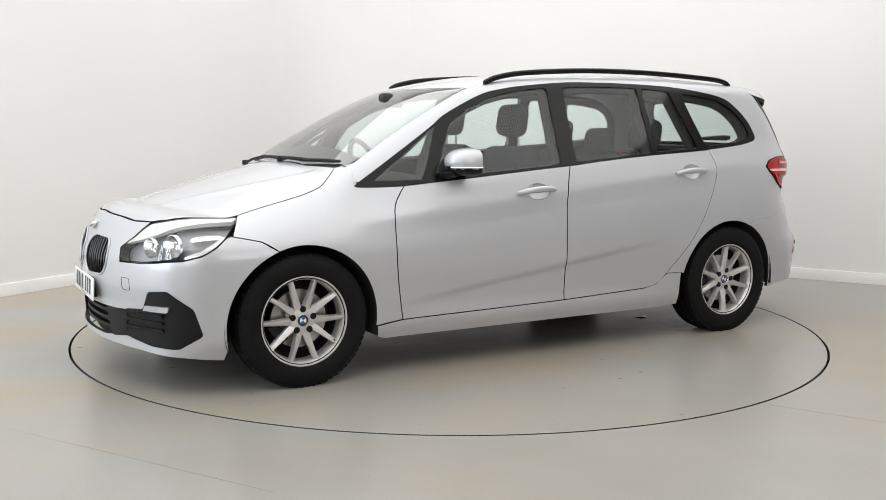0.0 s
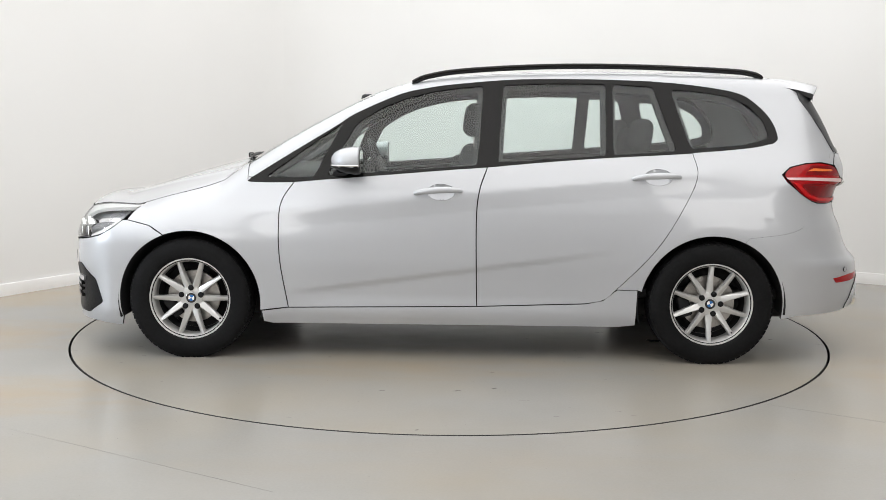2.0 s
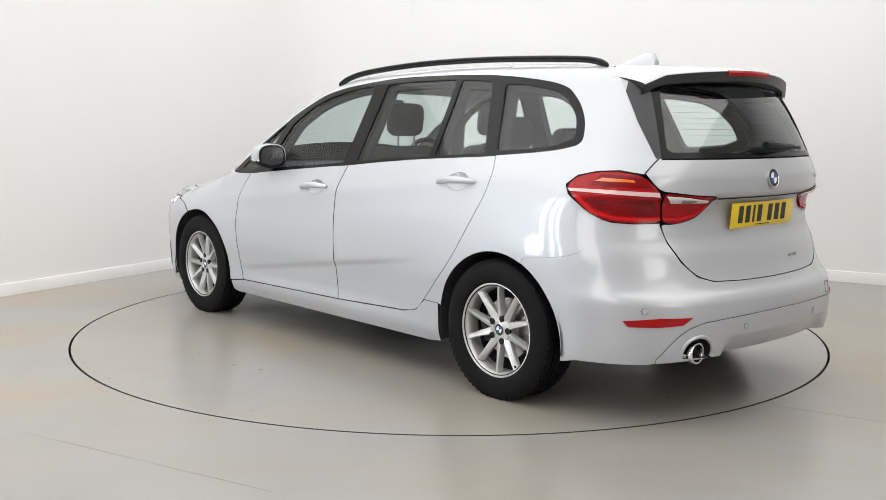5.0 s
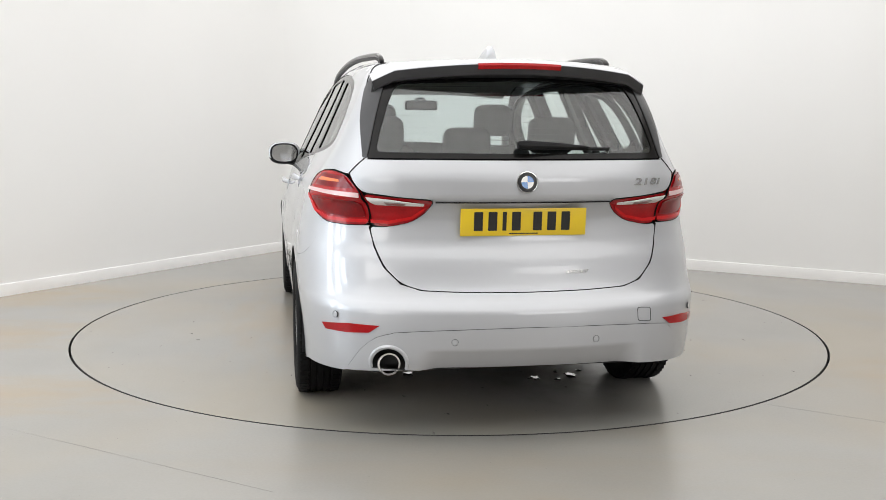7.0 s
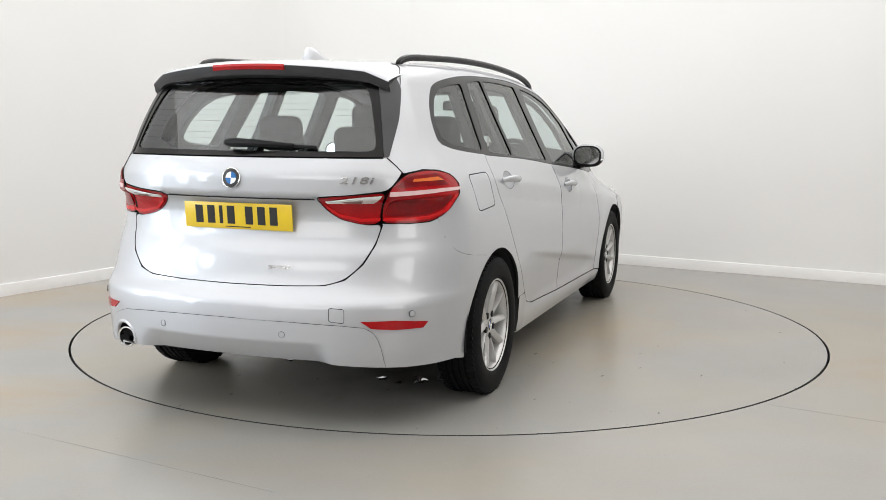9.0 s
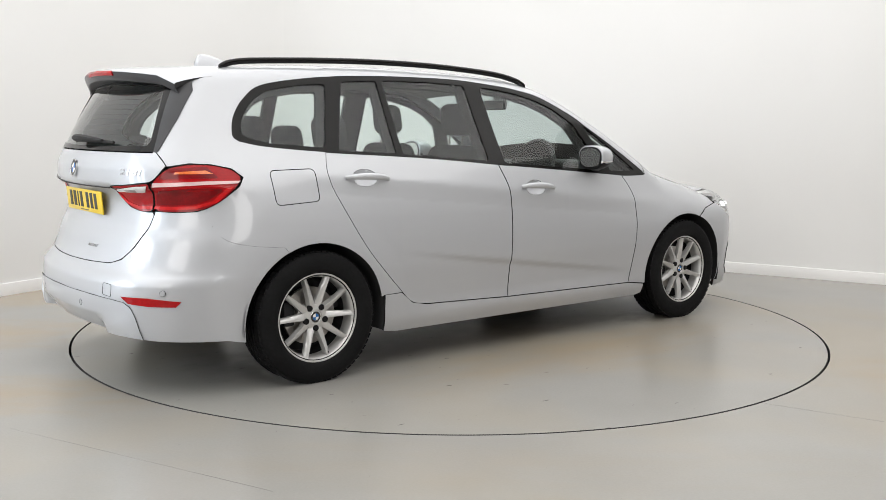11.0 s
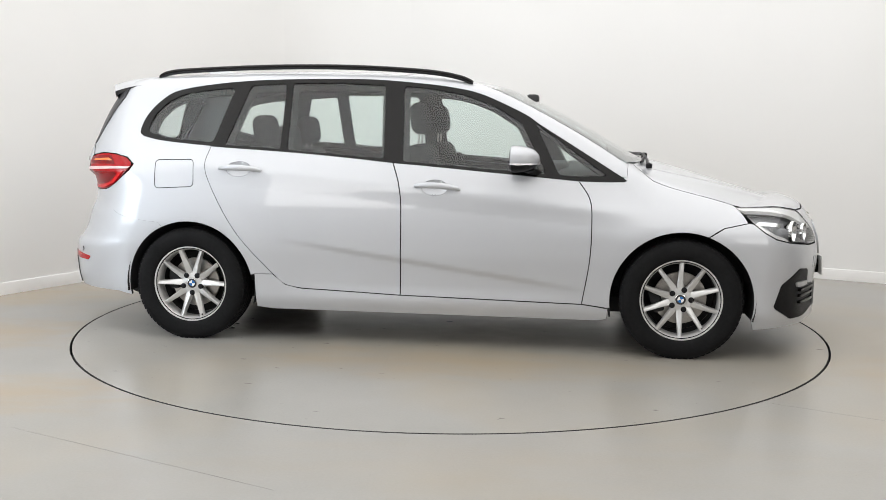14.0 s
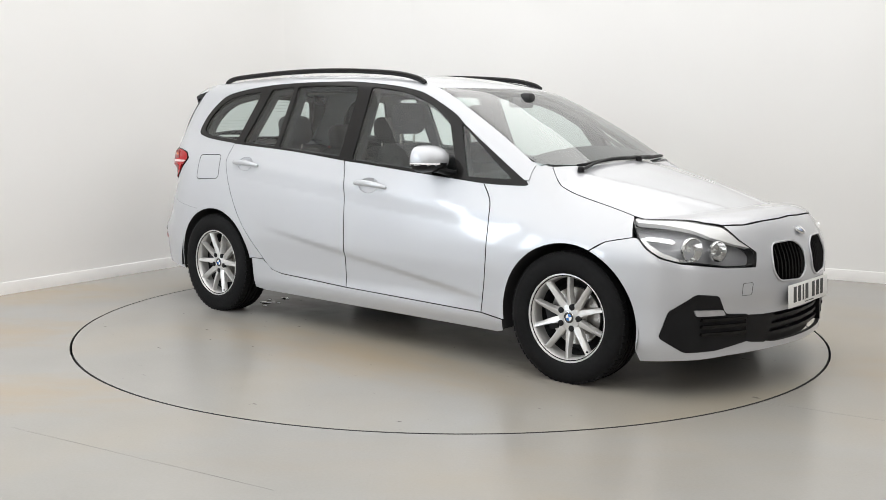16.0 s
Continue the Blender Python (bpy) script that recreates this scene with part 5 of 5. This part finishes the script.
for rs, b in ((rows, bm), (under, bu)):
    for p, q in zip(rs, rs[1:]):
        for j in range(len(p) - 1):
            b.faces.new((p[j], p[j + 1], q[j + 1], q[j]))
spoiler = part("roof_spoiler", bm, PAINT, car, "silver roof spoiler over the rear screen", sharp=60)
part("spoiler_underside", bu, CHARCOAL, spoiler, "charcoal plastic spoiler edge")
bm = bmesh.new()
rows = []
for k in range(17):
    y = -0.172 + 0.344 * k / 16
    xl, zl = lip(y)
    rows.append([bm.verts.new((xl + dx, y, zl + dz)) for dx, dz in ((0.02, 0.0015), (-0.004, -0.003), (-0.009, -0.012), (-0.004, -0.026), (0.02, -0.030))])
for p, q in zip(rows, rows[1:]):
    for j in range(4):
        bm.faces.new((p[j], p[j + 1], q[j + 1], q[j]))
bm.faces.new(rows[0])
bm.faces.new(rows[-1][::-1])
part("high_brake_light", bm, RED, spoiler, "red high-level brake light")
BLADE3 = np.array([(-1.855, 0.56, 1.462), (-1.880, 0.603, 1.402), (-1.978, 0.639, 1.274), (-2.05, 0.646, 1.18), (-2.09, 0.648, 1.125), (-2.10, 0.626, 1.122), (-2.06, 0.600, 1.20), (-2.02, 0.575, 1.30), (-1.965, 0.54, 1.41), (-1.93, 0.51, 1.465)])
both("side_blade", "tail", [tuple(q) for q in flatten("tail", BLADE3)], CHARCOAL, car, "charcoal air blade beside the rear screen", gap=0.001, cell=0.025, lift=0.004, depth=0.03)

# ---- rear details ----
valance_top = [(0.70, 0.30), (0.655, 0.375), (0.60, 0.425), (0.53, 0.449), (0.42, 0.457), (0.2, 0.465), (0.0, 0.468), (-0.3, 0.464), (-0.52, 0.456), (-0.60, 0.448), (-0.635, 0.42), (-0.655, 0.36), (-0.665, 0.281)]
VALANCE = [(0.70, 0.281)] + cur(valance_top[:4], 5) + valance_top[4:9] + cur(valance_top[9:], 4) + [(-0.45, 0.297), (0.0, 0.304), (0.3, 0.302), (0.45, 0.299)] + arc(0.551, 0.322, 0.074, -16, 196, 22)
valance_ob = panel("rear_valance", "rear", VALANCE, PAINT, car, "silver lower rear bumper insert leaning in underneath", gap=0.0, cell=0.018, lift=0.0045, depth=0.01)
pts = on_body("rear", [(0.70, 0.281)] + cur(valance_top[:4], 5) + valance_top[4:9] + cur(valance_top[9:], 4))
edge = [Vector(q) for q in pts + gradient(pts) * 0.003]
# dark tube along the step, drawing its shaded line in colour
bm = bmesh.new()
tube_bm(bm, edge, 0.0014, 6)
part("valance_seam", bm, SEAM_SHADE, rear_bumper, "dark seam over the lower insert")
for s in (1, -1):
    pts = on_body("tail", flatten("tail", np.array([(-2.098, 0.640, 1.122), (-2.085, 0.655, 1.105), (-2.072, 0.672, 1.085), (-2.058, 0.688, 1.062)])))
    bm = bmesh.new()
    tube_bm(bm, [Vector((q[0], s * q[1], q[2])) for q in pts + gradient(pts) * 0.0006], 0.0026, 6)
    part("gate_seam", bm, SEAM_SHADE, tailgate, "dark shut line of the tailgate")
for y, z in ((0.300, 0.414), (-0.273, 0.412), (0.742, 0.502), (-0.753, 0.497)):
    p = place("rear" if abs(y) < 0.6 else "tail", (y, z) if abs(y) < 0.6 else tuple(flatten("tail", np.array([(-2.115, y, z)]))[0]), 0.005)
    g = gradient(np.array([tuple(p)]))[0]
    bm = bmesh.new()
    lathe_bm(bm, [(0.0125, -0.004), (0.0125, 0.0005), (0.011, 0.0012), (0.0105, 0.0), (0.0095, 0.001), (0.0001, 0.0016)], 20, Matrix.Translation(p) @ Vector((0, 1, 0)).rotation_difference(Vector(g)).to_matrix().to_4x4())
    sensor = part("parking_sensor", bm, PAINT, rear_bumper, "round silver parking sensor")
    bm = bmesh.new()
    lathe_bm(bm, [(0.0126, -0.003), (0.0130, 0.0008), (0.0137, 0.0008), (0.0140, -0.003)], 20, Matrix.Translation(p) @ Vector((0, 1, 0)).rotation_difference(Vector(g)).to_matrix().to_4x4())
    part("sensor_ring", bm, SEAM_SHADE, sensor)
pts = on_body("rear", rounded([(-0.463, 0.526), (-0.524, 0.522), (-0.526, 0.466), (-0.465, 0.472)], 0.01))
path = [Vector(p) for p in pts + gradient(pts) * 0.0004]
bm = bmesh.new()
tube_bm(bm, path + path[:1], 0.0013, 5)
part("towing_cover_seam", bm, DARK, rear_bumper, "hairline seam of the towing eye cover")
exhaust = new("exhaust_pipe")
exhaust.parent = car
bm = bmesh.new()
m = Matrix.Translation((-2.250, 0.551, 0.320)) @ pose(0, 0, 0, 0, 0, 90)
lathe_bm(bm, [(0.034, -0.25), (0.040, -0.06), (0.0455, -0.02), (0.0465, 0.0), (0.045, 0.004), (0.038, 0.003), (0.0355, -0.008), (0.035, -0.16)], 36, m)
part("tailpipe", bm, CHROME, exhaust, "chrome round tailpipe")
bm = bmesh.new()
lathe_bm(bm, [(0.036, -0.10), (0.001, -0.10)], 24, m)
part("pipe_core", bm, DARK, exhaust)
bm = bmesh.new()
pts = on_body("rear", PIPE_ARCH)
tube_bm(bm, [Vector(q) for q in pts + gradient(pts) * 0.001], 0.009, 10)
part("pipe_collar", bm, PAINT, exhaust, "silver lip moulded over the tailpipe")
bm = bmesh.new()
front_row = [bm.verts.new(q) for q in pts]
back_row = [bm.verts.new((q[0] + 0.16, q[1], q[2])) for q in pts]
for k in range(len(pts) - 1):
    bm.faces.new((front_row[k], front_row[k + 1], back_row[k + 1], back_row[k]))
bm.faces.new(back_row)
part("pipe_tunnel", bm, DARK, exhaust, "black recess behind the tailpipe")
for k in range(11):
    z = 1.175 + 0.024 * k
    reach = 0.555 - 0.30 * (z - 1.15)
    bm = bmesh.new()
    tube_bm(bm, [place("rear", (reach - 2 * reach * j / 8, z), -0.006) for j in range(9)], 0.0006, 4)
    part("heater_wire", bm, TRIM, car, "fine heater wire in the rear screen")
rear_wiper = new("rear_wiper")
rear_wiper.parent = car
a, b = place("rear", (0.035, 1.165), 0.03), place("rear", (-0.36, 1.158), 0.022)
bm = bmesh.new()
tube_bm(bm, [a + (b - a) * t + Vector((-0.006, 0, 0)) for t in (0, 0.08, 0.3, 0.55, 0.75)], [0.018, 0.026, 0.022, 0.014, 0.008], 10, 0.8)
part("wiper_arm", bm, BLACK, rear_wiper)
bm = bmesh.new()
tube_bm(bm, [a + (b - a) * t + Vector((0.006, 0, -0.006)) for t in (0.12, 0.5, 0.99)], [0.006, 0.007, 0.006], 8, 1.2)
part("wiper_blade", bm, BLACK, rear_wiper)
# raised chrome lettering on the tailgate
for words, y0, z0, size, lean_by in (("218i", -0.468, 1.018, 0.038, 0.18), ("SPORT", -0.168, 0.666, 0.017, 0.1)):
    text = bpy.data.curves.new("badge_text", "FONT")
    text.body, text.size, text.extrude, text.shear, text.space_character = words, size, 0.0012, lean_by, 1.12
    text.resolution_u, text.offset = 3, 0.0008
    text_ob = bpy.data.objects.new("badge_text", text)
    scene.collection.objects.link(text_ob)
    me = bpy.data.meshes.new_from_object(text_ob.evaluated_get(bpy.context.evaluated_depsgraph_get()))
    bpy.data.objects.remove(text_ob)
    flat_co = np.array([tuple(v.co) for v in me.vertices])
    q = on_body("rear", np.stack([y0 - flat_co[:, 0] * 1.75, z0 + flat_co[:, 1]], 1))
    q = q + gradient(q) * (0.002 + flat_co[:, 2:])
    me.vertices.foreach_set("co", q.ravel())
    me.materials.clear()
    me.materials.append(BADGE)
    badge = new("badge_lettering", me)
    badge.parent = tailgate
    tagged(badge, label="raised chrome lettering")
# black tube above the plate, drawn in as the shade of the fold
bm = bmesh.new()
line = [place("rear", (0.36 - 0.72 * k / 16, 0.955), 0.004) for k in range(17)]
tube_bm(bm, line, 0.003, 6)
part("plate_shade_strip", bm, BLACK, tailgate, "dark shadow strip over the number plate")


# ---- cabin ----
for right in (False, True):
    panel("pillar_trim", "side", shrink(FRAME, 0.99), TRIM, car, "dark grey pillar trim", right, holes=[shrink(h, k) for h, k in zip(PANES, (0.90, 0.93, 0.92, 0.88, 0.88))], gap=0.0, cell=0.04, lift=-0.05, depth=0.02)
panel("headlining", "top", [(0.30, 0.52), (-1.85, 0.46), (-1.85, -0.46), (0.30, -0.52)], LINING, car, "light grey headlining", gap=0, cell=0.08, lift=-0.045, depth=0)
bm = bmesh.new()
box_bm(bm, 0.50, 1.36, 0.16, Matrix.Translation((0.95, 0, 0.93)), 0.05, 3)
box_bm(bm, 0.34, 1.36, 0.26, Matrix.Translation((0.72, 0, 0.86)), 0.07, 3)
box_bm(bm, 0.16, 0.42, 0.10, Matrix.Translation((0.68, -0.37, 0.99)), 0.03, 3)
part("dashboard", bm, TRIM, car, "dark grey dashboard")
bm = bmesh.new()
box_bm(bm, 2.6, 1.5, 0.06, Matrix.Translation((-0.5, 0, 0.36)), 0.02)
box_bm(bm, 0.9, 0.24, 0.28, Matrix.Translation((0.35, 0, 0.50)), 0.05)
part("cabin_floor", bm, TRIM, car, "dark carpeted cabin floor")
bm = bmesh.new()
ringm = Matrix.Translation((0.48, -0.37, 0.985)) @ pose(0, 0, 0, 0, -68, 0)
pts = [ringm @ Vector((0.185 * math.cos(2 * math.pi * k / 28), 0.185 * math.sin(2 * math.pi * k / 28), 0)) for k in range(29)]
tube_bm(bm, pts, 0.016, 8)
box_bm(bm, 0.14, 0.34, 0.03, ringm, 0.012)
box_bm(bm, 0.10, 0.10, 0.20, ringm @ Matrix.Translation((0, 0, -0.1)), 0.02)
part("steering_wheel", bm, TRIM, car, "dark steering wheel")


def seat(x, y, wide, back, head_z, head_w=0.26, tilt=14):
    s = new("seat")
    s.parent = car
    tagged(s, label="dark grey cloth car seat with headrest")
    bm = bmesh.new()
    box_bm(bm, 0.50, wide, 0.17, Matrix.Translation((x + 0.28, y, 0.56)) @ pose(0, 0, 0, 0, -6, 0), 0.06, 3)
    part("seat_cushion", bm, CLOTH, s)
    bm = bmesh.new()
    m = Matrix.Translation((x, y, 0.60)) @ pose(0, 0, 0, 0, -tilt, 0)
    box_bm(bm, 0.15, wide, back, m @ Matrix.Translation((0, 0, back / 2)), 0.072, 4)
    box_bm(bm, 0.13, 0.07, back * 0.75, m @ Matrix.Translation((0.05, wide / 2 - 0.05, back * 0.45)), 0.03, 2)
    box_bm(bm, 0.13, 0.07, back * 0.75, m @ Matrix.Translation((0.05, -wide / 2 + 0.05, back * 0.45)), 0.03, 2)
    part("backrest", bm, CLOTH, s)
    bm = bmesh.new()
    top = m @ Vector((0, 0, back))
    hx = top.x + 0.01
    box_bm(bm, 0.11, head_w, 0.19, Matrix.Translation((hx, y, head_z)) @ pose(0, 0, 0, 0, -8, 0), 0.054, 4)
    part("headrest", bm, CLOTH, s)
    for k in (-1, 1):
        bm = bmesh.new()
        tube_bm(bm, [(top.x, y + k * 0.06, top.z - 0.05), (hx, y + k * 0.06, head_z - 0.05)], 0.006, 6)
        part("headrest_post", bm, STEEL, s)
    return s


for y in (0.36, -0.36):
    seat(0.0, y, 0.48, 0.55, 1.285, 0.24)
for y, w in ((0.45, 0.44), (0.0, 0.40), (-0.45, 0.44)):
    seat(-0.95, y, w, 0.50, 1.205 if y else 1.15, 0.25)
bm = bmesh.new()
box_bm(bm, 0.03, 0.22, 0.065, Matrix.Translation((0.48, -0.01, 1.385)) @ pose(0, 0, 0, 0, 8, 0), 0.012)
interior_mirror = part("interior_mirror", bm, TRIM, car, "dark interior mirror")
bm = bmesh.new()
box_bm(bm, 0.08, 0.07, 0.06, Matrix.Translation((0.52, -0.01, 1.41)), 0.02)
part("mirror_mount", bm, TRIM, interior_mirror)
bm = bmesh.new()
box_bm(bm, 0.004, 0.20, 0.05, Matrix.Translation((0.462, -0.01, 1.385)) @ pose(0, 0, 0, 0, 8, 0))
part("mirror_glass", bm, CHROME, interior_mirror)
bm = bmesh.new()
box_bm(bm, 0.75, 1.15, 0.03, Matrix.Translation((-1.62, 0, 0.80)), 0.01)
part("load_cover", bm, TRIM, car, "dark boot floor")


# every part of the car lies where the car stands on the turntable
for child in car.children:
    if child.name.split(".")[0] != "wheel":
        child.location = SHIFT



def motions():
    """The turntable and the car on it turn together, about 15.6 degrees a second."""
    seen = [(0.0, 210.09), (0.5, 202.59), (1.0, 194.6), (1.5, 187.02), (2.0, 178.8), (2.5, 171.35), (3.0, 163.35), (3.7, 152.5), (4.5, 140.0), (5.5, 124.6),
            (6.0, 116.47), (6.5, 108.93), (7.0, 100.81), (7.5, 93.35), (8.0, 85.25), (8.5, 77.75), (9.0, 69.64), (9.5, 62.14), (10.0, 53.97),
            (10.8, 41.6), (11.6, 29.2), (12.5, 15.26), (13.0, 6.95), (13.5, -0.46), (14.0, -8.45), (14.5, -15.95), (15.0, -24.25), (15.5, -31.68), (16.0, -39.88)]
    rows = [(t, pose(0, 0, 0, 0, 0, a)) for t, a in seen]
    walk(turntable, rows)
    walk(car, rows)


motions()
